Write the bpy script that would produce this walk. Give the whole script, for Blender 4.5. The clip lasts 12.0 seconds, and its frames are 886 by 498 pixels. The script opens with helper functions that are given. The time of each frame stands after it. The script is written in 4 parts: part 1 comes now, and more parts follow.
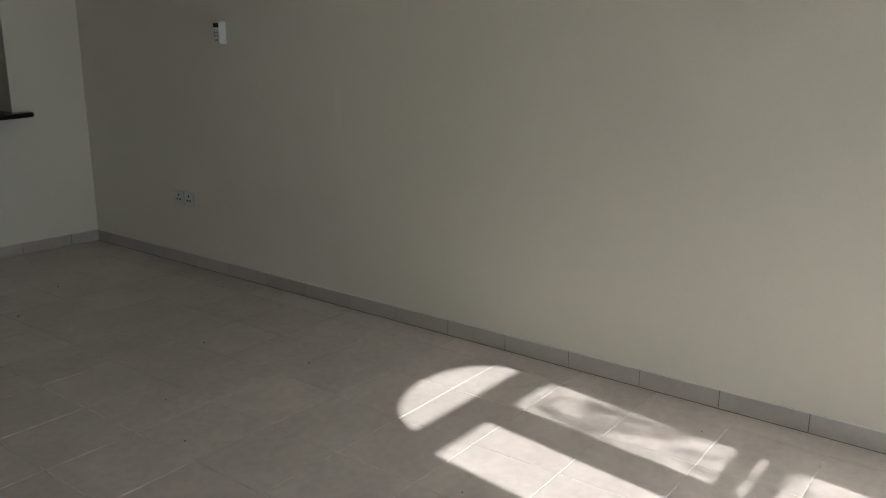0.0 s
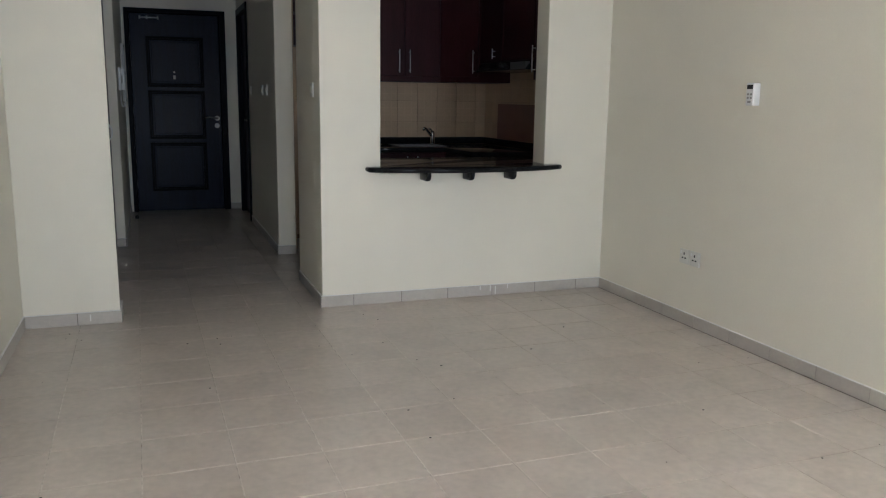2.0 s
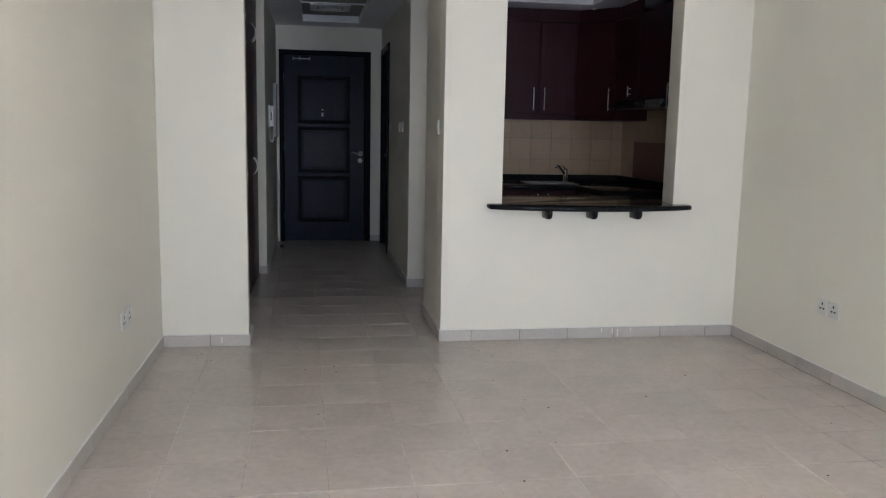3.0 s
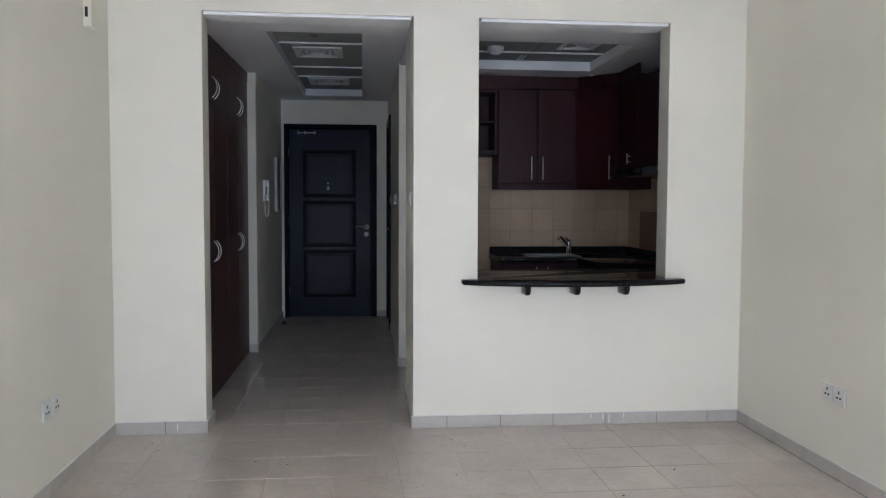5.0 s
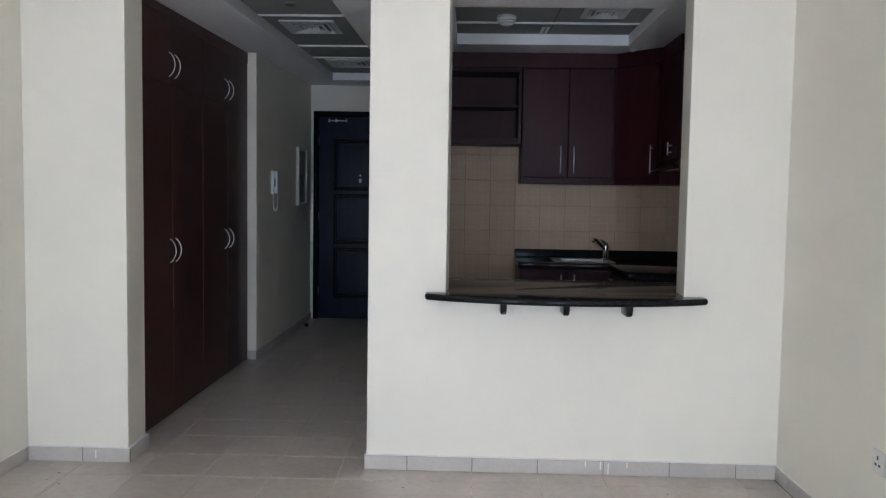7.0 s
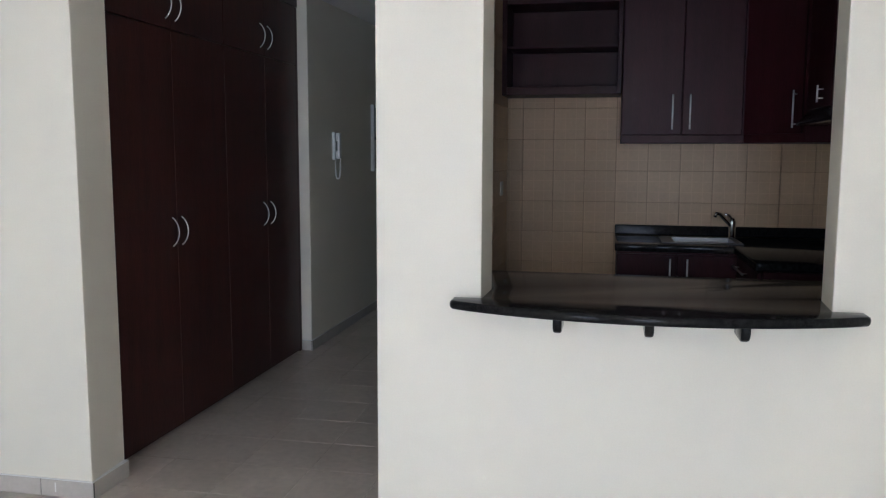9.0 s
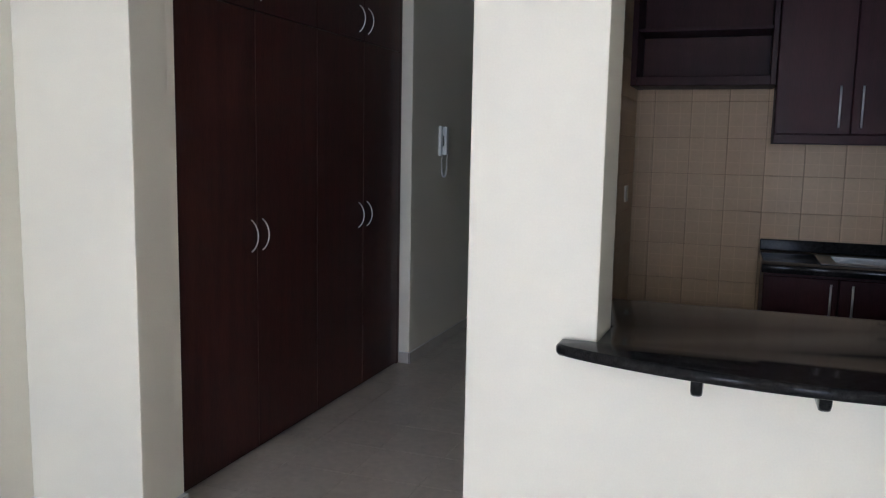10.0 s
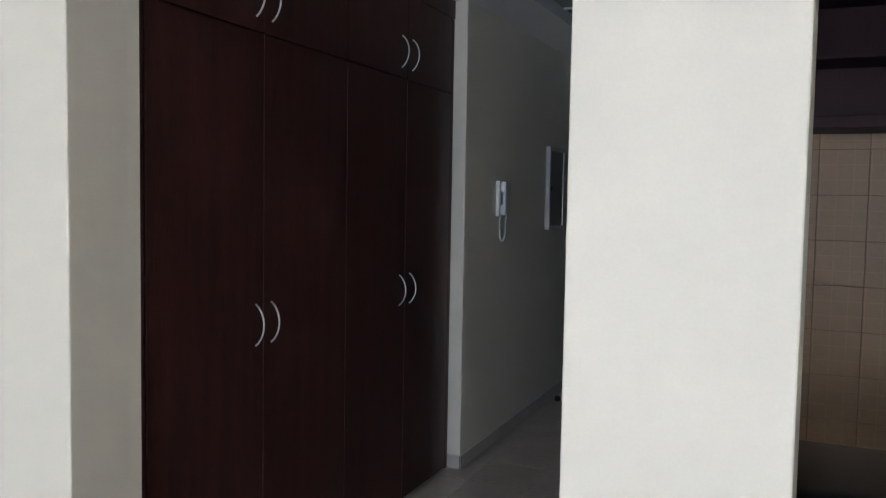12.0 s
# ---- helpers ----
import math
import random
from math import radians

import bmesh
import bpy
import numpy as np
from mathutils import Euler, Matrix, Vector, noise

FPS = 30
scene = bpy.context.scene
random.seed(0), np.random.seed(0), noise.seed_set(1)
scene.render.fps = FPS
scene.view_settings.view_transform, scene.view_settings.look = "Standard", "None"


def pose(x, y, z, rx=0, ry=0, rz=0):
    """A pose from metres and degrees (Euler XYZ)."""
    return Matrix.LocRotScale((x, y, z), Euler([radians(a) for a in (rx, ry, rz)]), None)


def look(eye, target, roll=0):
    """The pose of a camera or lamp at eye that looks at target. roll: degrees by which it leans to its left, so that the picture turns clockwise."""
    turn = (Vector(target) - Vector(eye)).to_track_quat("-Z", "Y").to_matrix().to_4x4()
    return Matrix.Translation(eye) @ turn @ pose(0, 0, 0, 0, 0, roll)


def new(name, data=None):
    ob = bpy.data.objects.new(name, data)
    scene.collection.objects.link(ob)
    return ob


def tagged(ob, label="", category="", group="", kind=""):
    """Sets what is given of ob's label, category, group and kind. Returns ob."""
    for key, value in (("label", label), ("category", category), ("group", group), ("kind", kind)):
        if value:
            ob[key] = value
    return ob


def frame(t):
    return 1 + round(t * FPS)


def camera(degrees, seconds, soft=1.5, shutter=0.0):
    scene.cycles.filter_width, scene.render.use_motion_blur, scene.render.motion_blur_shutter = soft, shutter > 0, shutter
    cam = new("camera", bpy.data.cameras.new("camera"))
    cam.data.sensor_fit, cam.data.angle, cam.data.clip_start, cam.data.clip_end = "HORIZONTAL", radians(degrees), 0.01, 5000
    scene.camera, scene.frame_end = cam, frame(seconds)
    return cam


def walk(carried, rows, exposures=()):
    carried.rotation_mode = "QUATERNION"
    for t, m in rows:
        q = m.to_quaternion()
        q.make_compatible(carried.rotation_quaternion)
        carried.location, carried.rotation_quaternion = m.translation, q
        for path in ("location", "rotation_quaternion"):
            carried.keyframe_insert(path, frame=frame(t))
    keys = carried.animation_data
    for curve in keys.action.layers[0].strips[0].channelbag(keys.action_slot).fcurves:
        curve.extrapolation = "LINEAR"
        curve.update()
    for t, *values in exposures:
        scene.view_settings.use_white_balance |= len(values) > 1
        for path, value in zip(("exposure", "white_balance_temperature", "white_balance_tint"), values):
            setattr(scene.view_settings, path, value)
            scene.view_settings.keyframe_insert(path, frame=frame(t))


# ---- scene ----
cam = camera(57.5, 12.0, 1.15)
PATH = [
    (0, (-0.817, -5.045, 1.285), (0.724, -3.868, 0.795), 0.4),
    (0.5, (-0.832, -5.003, 1.31), (0.488, -3.582, 0.822), 0.3),
    (1, (-0.854, -4.95, 1.29), (0.288, -3.376, 0.824), 1.3),
    (1.5, (-0.917, -4.903, 1.281), (0.071, -3.214, 0.867), 1.4),
    (2, (-0.957, -4.871, 1.303), (-0.291, -3.022, 0.934), 0.8),
    (2.5, (-0.924, -4.882, 1.314), (-0.562, -2.949, 0.952), -0.2),
    (3, (-0.777, -4.907, 1.312), (-0.464, -2.953, 1.024), 1.1),
    (3.5, (-0.64, -4.925, 1.313), (-0.32, -2.965, 1.071), 0.7),
    (3.7, (-0.602, -4.91, 1.308), (-0.279, -2.946, 1.106), 0.7),
    (5.3, (-0.168, -4.571, 1.319), (-0.056, -2.577, 1.209), 0.4),
    (5.5, (-0.074, -4.522, 1.325), (-0.024, -2.525, 1.217), 0.7),
    (6, (0.142, -4.369, 1.339), (0.141, -2.373, 1.221), 1.5),
    (6.5, (0.326, -4.09, 1.343), (0.291, -2.094, 1.22), 1.8),
    (7, (0.482, -3.852, 1.336), (0.418, -1.858, 1.204), 0.9),
    (7.2, (0.55, -3.738, 1.339), (0.465, -1.745, 1.195), 0.8),
    (8.8, (0.801, -2.83, 1.367), (0.422, -0.88, 1.14), 0.5),
    (9, (0.8, -2.73, 1.367), (0.401, -0.784, 1.134), 0.2),
    (9.5, (0.813, -2.447, 1.391), (0.184, -0.565, 1.141), 0.6),
    (10, (0.714, -2.174, 1.399), (0.036, -0.309, 1.143), 1.1),
    (10.5, (0.609, -1.921, 1.427), (-0.106, -0.057, 1.309), 0.3),
    (11, (0.546, -1.668, 1.424), (-0.216, 0.181, 1.375), 0.8),
    (11.5, (0.488, -1.485, 1.426), (-0.377, 0.317, 1.349), 1.4),
    (12, (0.363, -1.361, 1.418), (-0.435, 0.469, 1.294), 1.0),
]
EXPOSURES = [(0.0, 0.52, 6080, 11), (0.5, 0.97, 6100, 12), (1.0, 1.45, 6120, 13), (1.5, 1.90, 6110, 13), (2.0, 2.31, 6050, 14), (2.5, 2.54, 5930, 16),
             (3.5, 2.54, 5850, 17), (5.5, 2.71, 5660, 17), (9.0, 2.86, 5720, 17), (10.5, 2.95, 5750, 18), (12.0, 2.93, 5730, 16)]
walk(cam, [(t, look(eye, target, roll)) for t, eye, target, roll in PATH], EXPOSURES)

# ---- light ----
SUN_EL, SUN_DX = math.atan(0.783), 0.124
world = bpy.data.worlds.new("world")
scene.world = world
world.use_nodes = True
wn = world.node_tree.nodes
sky = wn.new("ShaderNodeTexSky")
sky.sky_type, sky.sun_disc = "NISHITA", False
sky.sun_elevation, sky.sun_rotation = SUN_EL, math.pi + math.atan(SUN_DX)
wn["Background"].inputs["Strength"].default_value = 0.05
world.node_tree.links.new(sky.outputs[0], wn["Background"].inputs["Color"])

sun = new("sun", bpy.data.lights.new("sun", "SUN"))
sun.data.energy, sun.data.angle, sun.data.color = 5.0, radians(0.53), (1.0, 0.985, 0.96)
sun.matrix_world = look((0, 0, 0), (SUN_DX, 1, -math.tan(SUN_EL) * math.hypot(1, SUN_DX)))

for x, z, h, watts in ((1.115, 1.2, 2.2, 2.2), (-0.85, 1.13, 1.9, 2.6)):
    skylight = new("window_skylight", bpy.data.lights.new("window_skylight", "AREA"))
    skylight.data.shape, skylight.data.size, skylight.data.size_y = "RECTANGLE", 0.76, h
    skylight.data.spread = radians(115)      # deep reveals keep the light near level
    skylight.data.energy, skylight.data.color = watts, (0.66, 0.82, 1.0)
    skylight.matrix_world = look((x, -6.13, z), (x, 0, z))


# ---- materials ----
def mat(name, base, rough=0.5, metal=0.0, var=0.06, scale=3.0, fine=60.0, bump=0.02, stretch=None, random_tint=0.0,
        coat=0.0, second=None, bump_dist=0.002, spec=0.5):
    """A surface with a broad mottle, a fine grain and a slight relief, in metres."""
    m = bpy.data.materials.new(name)
    m.use_nodes = True
    n, l = m.node_tree.nodes, m.node_tree.links
    b = n["Principled BSDF"]
    b.inputs["Roughness"].default_value, b.inputs["Metallic"].default_value = rough, metal
    b.inputs["Coat Weight"].default_value = coat
    b.inputs["Coat Roughness"].default_value = 0.08
    b.inputs["Specular IOR Level"].default_value = spec
    geo = n.new("ShaderNodeNewGeometry")
    mp = n.new("ShaderNodeMapping")
    mp.inputs["Scale"].default_value = stretch or (1, 1, 1)
    l.new(geo.outputs["Position"], mp.inputs["Vector"])
    big, small = n.new("ShaderNodeTexNoise"), n.new("ShaderNodeTexNoise")
    for t, s, d in ((big, scale, 3), (small, fine, 4)):
        t.inputs["Scale"].default_value, t.inputs["Detail"].default_value = s, d
        l.new(mp.outputs[0], t.inputs["Vector"])
    add = n.new("ShaderNodeMath")
    add.operation = "ADD"
    l.new(big.outputs["Fac"], add.inputs[0]), l.new(small.outputs["Fac"], add.inputs[1])
    ramp = n.new("ShaderNodeMapRange")
    ramp.inputs["From Min"].default_value, ramp.inputs["From Max"].default_value = 0.65, 1.35
    l.new(add.outputs[0], ramp.inputs["Value"])
    mix = n.new("ShaderNodeMix")
    mix.data_type = "RGBA"
    lo = second or [c * (1 - var) for c in base]
    hi = [min(1, c * (1 + var)) for c in base]
    mix.inputs["A"].default_value, mix.inputs["B"].default_value = (*lo, 1), (*hi, 1)
    l.new(ramp.outputs[0], mix.inputs["Factor"])
    colour = mix.outputs["Result"]
    if random_tint:
        info, hsv, rng = n.new("ShaderNodeObjectInfo"), n.new("ShaderNodeHueSaturation"), n.new("ShaderNodeMapRange")
        rng.inputs["To Min"].default_value, rng.inputs["To Max"].default_value = 1 - random_tint, 1 + random_tint
        l.new(info.outputs["Random"], rng.inputs["Value"]), l.new(rng.outputs[0], hsv.inputs["Value"])
        l.new(colour, hsv.inputs["Color"])
        colour = hsv.outputs["Color"]
    l.new(colour, b.inputs["Base Color"])
    rr = n.new("ShaderNodeMapRange")
    rr.inputs["To Min"].default_value, rr.inputs["To Max"].default_value = max(0.02, rough * 0.85), min(1, rough * 1.15)
    l.new(big.outputs["Fac"], rr.inputs["Value"]), l.new(rr.outputs[0], b.inputs["Roughness"])
    if bump:
        bp = n.new("ShaderNodeBump")
        bp.inputs["Strength"].default_value, bp.inputs["Distance"].default_value = bump, bump_dist
        l.new(small.outputs["Fac"], bp.inputs["Height"]), l.new(bp.outputs[0], b.inputs["Normal"])
    return m


PAINT = mat("wall_paint", (0.820, 0.78, 0.665), 0.55, var=0.03, scale=1.2, fine=180, bump=0.12, bump_dist=0.001)
CEIL_PAINT = mat("ceiling_paint", (0.92, 0.92, 0.92), 0.6, var=0.03, scale=1.5, fine=150, bump=0.08, bump_dist=0.001)
FLOOR_TILE = mat("porcelain_tile", (0.535, 0.472, 0.410), 0.30, var=0.13, scale=5, fine=28, bump=0.05, random_tint=0.04)
GROUT = mat("grout", (0.76, 0.71, 0.64), 0.9, scale=2.0, fine=30, bump=0.2, second=(0.30, 0.26, 0.215))
SKIRT = mat("skirting_tile", (0.52, 0.48, 0.43), 0.45, var=0.06, scale=9, fine=60, bump=0.03, random_tint=0.04)
CAULK = mat("white_caulk", (0.78, 0.77, 0.74), 0.7, var=0.05)
WARDROBE_WOOD = mat("mahogany_laminate", (0.060, 0.0195, 0.0155), 0.4, var=0.38, scale=3, fine=40, stretch=(6, 6, 0.5), bump=0.03, spec=0.3)
CABINET_WOOD = mat("dark_cherry_laminate", (0.038, 0.0090, 0.0112), 0.42, var=0.32, scale=3, fine=40, stretch=(6, 6, 0.5), bump=0.03, spec=0.2)
DOOR_WOOD = mat("blue_black_stained_wood", (0.0065, 0.0105, 0.025), 0.30, var=0.4, scale=3, fine=40, stretch=(8, 8, 0.6), bump=0.06, spec=0.09)
# dark stain of the door frames; on the mouldings it paints in shade
STAIN_AND_SHADE = mat("black_stain_and_shade", (0.0018, 0.0024, 0.005), 0.34, var=0.4, scale=3, fine=40, stretch=(8, 8, 0.6), bump=0.06, spec=0.04)
GRANITE = mat("black_granite", (0.016, 0.0155, 0.0155), 0.10, var=0.7, scale=60, fine=320, bump=0.0, spec=0.10)
WALL_TILE = mat("beige_wall_tile", (0.56, 0.412, 0.268), 0.45, spec=0.3, var=0.06, scale=9, fine=50, bump=0.04, random_tint=0.04)


def add_inner_lines(m, pitch=0.0655, width=0.07, lift=1.10):
    """A faint lighter check printed on each tile, in the tile's own space."""
    n, l = m.node_tree.nodes, m.node_tree.links
    b = n["Principled BSDF"]
    src = b.inputs["Base Color"].links[0].from_socket
    tc, sep = n.new("ShaderNodeTexCoord"), n.new("ShaderNodeSeparateXYZ")
    l.new(tc.outputs["Object"], sep.inputs[0])

    def node(op, a, c=None):
        k = n.new("ShaderNodeMath")
        k.operation = op
        for s, v in zip(k.inputs, (a, c)):
            if v is None:
                continue
            if isinstance(v, float):
                s.default_value = v
            else:
                l.new(v, s)
        return k.outputs[0]

    across = node("ADD", sep.outputs["X"], sep.outputs["Y"])
    lines = [node("LESS_THAN", node("FRACT", node("ADD", node("DIVIDE", v, pitch), 0.5 + width / 2)), width) for v in (across, sep.outputs["Z"])]
    fac = node("MAXIMUM", *lines)
    hsv = n.new("ShaderNodeHueSaturation")
    l.new(src, hsv.inputs["Color"])
    l.new(node("ADD", node("MULTIPLY", fac, lift - 1.0), 1.0), hsv.inputs["Value"])
    l.new(hsv.outputs["Color"], b.inputs["Base Color"])


add_inner_lines(WALL_TILE)
TILE_GROUT = mat("tile_grout", (0.28, 0.195, 0.125), 0.9, var=0.2, scale=6, bump=0.1)
STEEL = mat("brushed_steel", (0.62, 0.62, 0.6), 0.3, metal=1, var=0.05, fine=200, bump=0.01)
DOOR_STEEL = mat("pale_satin_steel", (0.82, 0.82, 0.80), 0.42, metal=0.35, var=0.05, bump=0)
DOOR_METAL = mat("dull_nickel", (0.30, 0.30, 0.30), 0.5, metal=1, var=0.05, bump=0)
SINK_STEEL = mat("satin_steel", (0.24, 0.24, 0.24), 0.38, metal=1, var=0.08, fine=200, bump=0.01)
CHROME = mat("chrome", (0.75, 0.75, 0.75), 0.12, metal=1, var=0.03, bump=0)
SOCKET_PLASTIC = mat("aged_white_plastic", (0.72, 0.71, 0.65), 0.35, var=0.02, bump=0)
WHITE_PLASTIC = mat("white_plastic", (0.82, 0.82, 0.80), 0.35, var=0.02, bump=0)
CREAM_PLASTIC = mat("cream_plastic", (0.80, 0.76, 0.62), 0.4, var=0.03, bump=0)
EDGING = mat("pale_door_edging", (0.13, 0.07, 0.055), 0.4, var=0.2, bump=0)
RED_BROWN = mat("red_brown_panel", (0.20, 0.085, 0.06), 0.4, var=0.15, scale=4, bump=0.02)
HOOD = mat("smoked_hood_enamel", (0.03, 0.032, 0.03), 0.22, var=0.1, bump=0)
BLACK = mat("black_plastic", (0.012, 0.012, 0.013), 0.3, var=0.2, bump=0)
GREY_PLASTIC = mat("grey_plastic", (0.30, 0.30, 0.30), 0.45, var=0.05, bump=0)
CEIL_PANEL = mat("grey_ceiling_panel", (0.36, 0.37, 0.345), 0.8, var=0.05, scale=2, fine=120, bump=0.05, spec=0.1)
METAL_WHITE = mat("white_enamel", (0.78, 0.78, 0.76), 0.35, var=0.02, bump=0)
HOOD_PLATE = mat("brushed_hood_plate", (0.13, 0.13, 0.125), 0.5, var=0.08, bump=0)
PANEL_GREY = mat("grey_panel_paint", (0.30, 0.295, 0.28), 0.65, var=0.05, bump=0)
SOIL = mat("sandy_ground", (0.55, 0.50, 0.42), 0.95, var=0.2, scale=0.6, fine=12, bump=0.3)
LEAF = mat("green_leaf", (0.07, 0.11, 0.035), 0.5, var=0.3, scale=8)
BARK = mat("brown_bark", (0.14, 0.10, 0.07), 0.9, var=0.3, fine=30, bump=0.5)
GLASS = bpy.data.materials.new("clear_glass")
GLASS.use_nodes = True
_b = GLASS.node_tree.nodes["Principled BSDF"]
_b.inputs["Transmission Weight"].default_value, _b.inputs["Roughness"].default_value = 1.0, 0.0
_b.inputs["Base Color"].default_value, _b.inputs["IOR"].default_value = (0.97, 0.99, 0.98, 1), 1.45


# ---- building helpers ----
def part(name, bm, material, parent=None, label="", smooth=0.0):
    """Links a bmesh as one mesh object, under a thing or a part."""
    me = bpy.data.meshes.new(name)
    bm.normal_update()
    bm.to_mesh(me)
    bm.free()
    if smooth:
        me.shade_smooth()
        me.set_sharp_from_angle(angle=radians(smooth))
    for m in material if isinstance(material, (list, tuple)) else (material,):
        me.materials.append(m)
    ob = new(name, me)
    if parent is not None:
        ob.parent = parent
        ob.matrix_parent_inverse = parent.matrix_world.inverted()
    return tagged(ob, label)


def thing(name, label, category, at=(0, 0, 0), group="", kind=""):
    e = new(name)
    e.empty_display_size = 0.05
    e.matrix_world = pose(*at)
    e.location = at
    bpy.context.view_layer.update()
    return tagged(e, label, category, group, kind)


def box(x0, x1, y0, y1, z0, z1, bevel=0.0, bm=None, segments=1, slot=0):
    own = bmesh.new()
    bmesh.ops.create_cube(own, size=1)
    for v in own.verts:
        v.co = ((x0 + x1) / 2 + v.co.x * (x1 - x0), (y0 + y1) / 2 + v.co.y * (y1 - y0), (z0 + z1) / 2 + v.co.z * (z1 - z0))
    if bevel:
        bmesh.ops.bevel(own, geom=own.edges[:], offset=bevel, segments=segments, affect="EDGES", profile=0.5)
    for f in own.faces:
        f.material_index = slot
    if bm is None:
        return own
    return merge(bm, own)


def merge(bm, own):
    me = bpy.data.meshes.new("tmp")
    for _ in range(4):
        me.materials.append(None)
    own.to_mesh(me)
    own.free()
    bm.from_mesh(me)
    bpy.data.meshes.remove(me)
    return bm


def tube(points, radius, sides=10, bm=None, ends=True, radii=None):
    """A round bar along a line of points."""
    own = bmesh.new()
    pts = [Vector(p) for p in points]
    rings = []
    up = None
    for i, p in enumerate(pts):
        d = (pts[min(i + 1, len(pts) - 1)] - pts[max(i - 1, 0)]).normalized()
        if up is None:
            up = d.orthogonal().normalized()
        up = (up - d * up.dot(d)).normalized()
        side = d.cross(up)
        r = radii[i] if radii else radius
        rings.append([own.verts.new(p + (up * math.cos(a) + side * math.sin(a)) * r)
                      for a in (2 * math.pi * k / sides for k in range(sides))])
    for a, b in zip(rings, rings[1:]):
        for k in range(sides):
            own.faces.new((a[k], a[(k + 1) % sides], b[(k + 1) % sides], b[k]))
    if ends:
        own.faces.new(rings[0][::-1]), own.faces.new(rings[-1])
    bmesh.ops.recalc_face_normals(own, faces=own.faces[:])
    for f in own.faces:
        f.smooth = len(f.verts) == 4
    return own if bm is None else merge(bm, own)


def cells(us, vs, solid, w0, w1, axes, bevel=0.004):
    """A slab of grid cells with openings through it: us, vs are the grid lines, solid(i, j) says which cells are filled."""
    bm = bmesh.new()

    def v(u, t, w):
        co = [0, 0, 0]
        co[axes[0]], co[axes[1]], co[axes[2]] = u, t, w
        return bm.verts.new(co)

    def ok(i, j):
        return 0 <= i < len(us) - 1 and 0 <= j < len(vs) - 1 and solid(i, j)

    for i in range(len(us) - 1):
        for j in range(len(vs) - 1):
            if not solid(i, j):
                continue
            a, b, c, d = us[i], us[i + 1], vs[j], vs[j + 1]
            for w in (w0, w1):
                bm.faces.new((v(a, c, w), v(b, c, w), v(b, d, w), v(a, d, w)))
            for di, dj, (p, q) in ((-1, 0, ((a, c), (a, d))), (1, 0, ((b, c), (b, d))), (0, -1, ((a, c), (b, c))), (0, 1, ((a, d), (b, d)))):
                if not ok(i + di, j + dj):
                    bm.faces.new((v(*p, w0), v(*q, w0), v(*q, w1), v(*p, w1)))
    bmesh.ops.remove_doubles(bm, verts=bm.verts[:], dist=1e-5)
    bmesh.ops.recalc_face_normals(bm, faces=bm.faces[:])
    if bevel:
        sharp = [e for e in bm.edges if len(e.link_faces) == 2 and e.calc_face_angle(0) > 0.8]
        bmesh.ops.bevel(bm, geom=sharp, offset=bevel, segments=2, affect="EDGES", profile=0.5)
    return bm


def prism(outline, z0, z1, bevel=0.0, segments=2):
    """A slab with the given outline in plan."""
    bm = bmesh.new()
    low = bm.faces.new([bm.verts.new((x, y, z0)) for x, y in outline])
    up = bmesh.ops.extrude_face_region(bm, geom=[low])["geom"]
    for e in up:
        if isinstance(e, bmesh.types.BMVert):
            e.co.z = z1
    bmesh.ops.recalc_face_normals(bm, faces=bm.faces[:])
    if bevel:
        rim = [e for e in bm.edges if abs(e.verts[0].co.z - e.verts[1].co.z) < 1e-6]
        bmesh.ops.bevel(bm, geom=rim, offset=bevel, segments=segments, affect="EDGES", profile=0.5)
    return bm


def structure(ob, label, category):
    return tagged(ob, label, category, kind="structure")


# ---- plan ----
XL, XR, YB, YO = -1.68, 1.975, -5.75, -6.2         # living room
HEAD, SOFFIT, KSOFFIT, TOP = 2.373, 2.38, 2.40, 2.80
FALL = 0.02                               # the corridor ceiling rises slightly towards the entrance
KX0, KX1, KY = 0.14, 2.13, 2.53           # kitchen
CX, CY = -1.208, 4.70                      # corridor
WARD = -1.278

# ---- walls ----
XS, ZS = [XL, -1.176, 0, 0.376, 1.507, 2.30], [0, 0.832, HEAD, TOP]
partition = cells(XS, ZS, lambda i, j: not ((i == 1 and j < 2) or (i == 3 and j == 1)), 0, 0.2, (0, 2, 1))
for v in partition.verts:                 # the plastered jambs are not quite square to the wall
    if v.co.y > 0.1:
        for x, skew in ((-1.176, -0.012), (0.376, 0.008), (1.507, 0.014)):
            if abs(v.co.x - x) < 0.01:
                v.co.x += skew
structure(part("wall_partition", partition, PAINT),
          "cream painted partition with corridor opening and kitchen hatch", "wall")
structure(part("wall_left", box(XL - 0.2, XL, YO, 2.51, 0, TOP), PAINT), "plain cream painted living room wall", "wall")
structure(part("wall_right", box(XR, XR + 0.2, YB, -0.001, 0, TOP), PAINT), "plain cream painted wall with thermostat and sockets", "wall")
structure(part("wall_return", box(-0.0005, KX0, 0.19, 0.80, 0, TOP, 0.003), PAINT), "short cream wall return beside the kitchen entry", "wall")
structure(part("wall_corridor_left", box(CX - 0.2, CX, 2.51, CY, 0, TOP, 0.004), PAINT), "cream corridor wall with intercom", "wall")
structure(part("wall_corridor_right", cells([1.80, 3.70, 4.52, CY], [0, 2.16, TOP], lambda i, j: not (i == 1 and j == 0), -0.004, KX0, (1, 2, 0)), PAINT),
          "cream corridor wall with light switches and a side door", "wall")
structure(part("wall_corridor_end", cells([CX - 0.2, -1.165, -0.185, 0.3], [0, 2.18, TOP], lambda i, j: not (i == 1 and j == 0), CY, CY + 0.2, (0, 2, 1)), PAINT),
          "cream end wall round the entrance door", "wall")
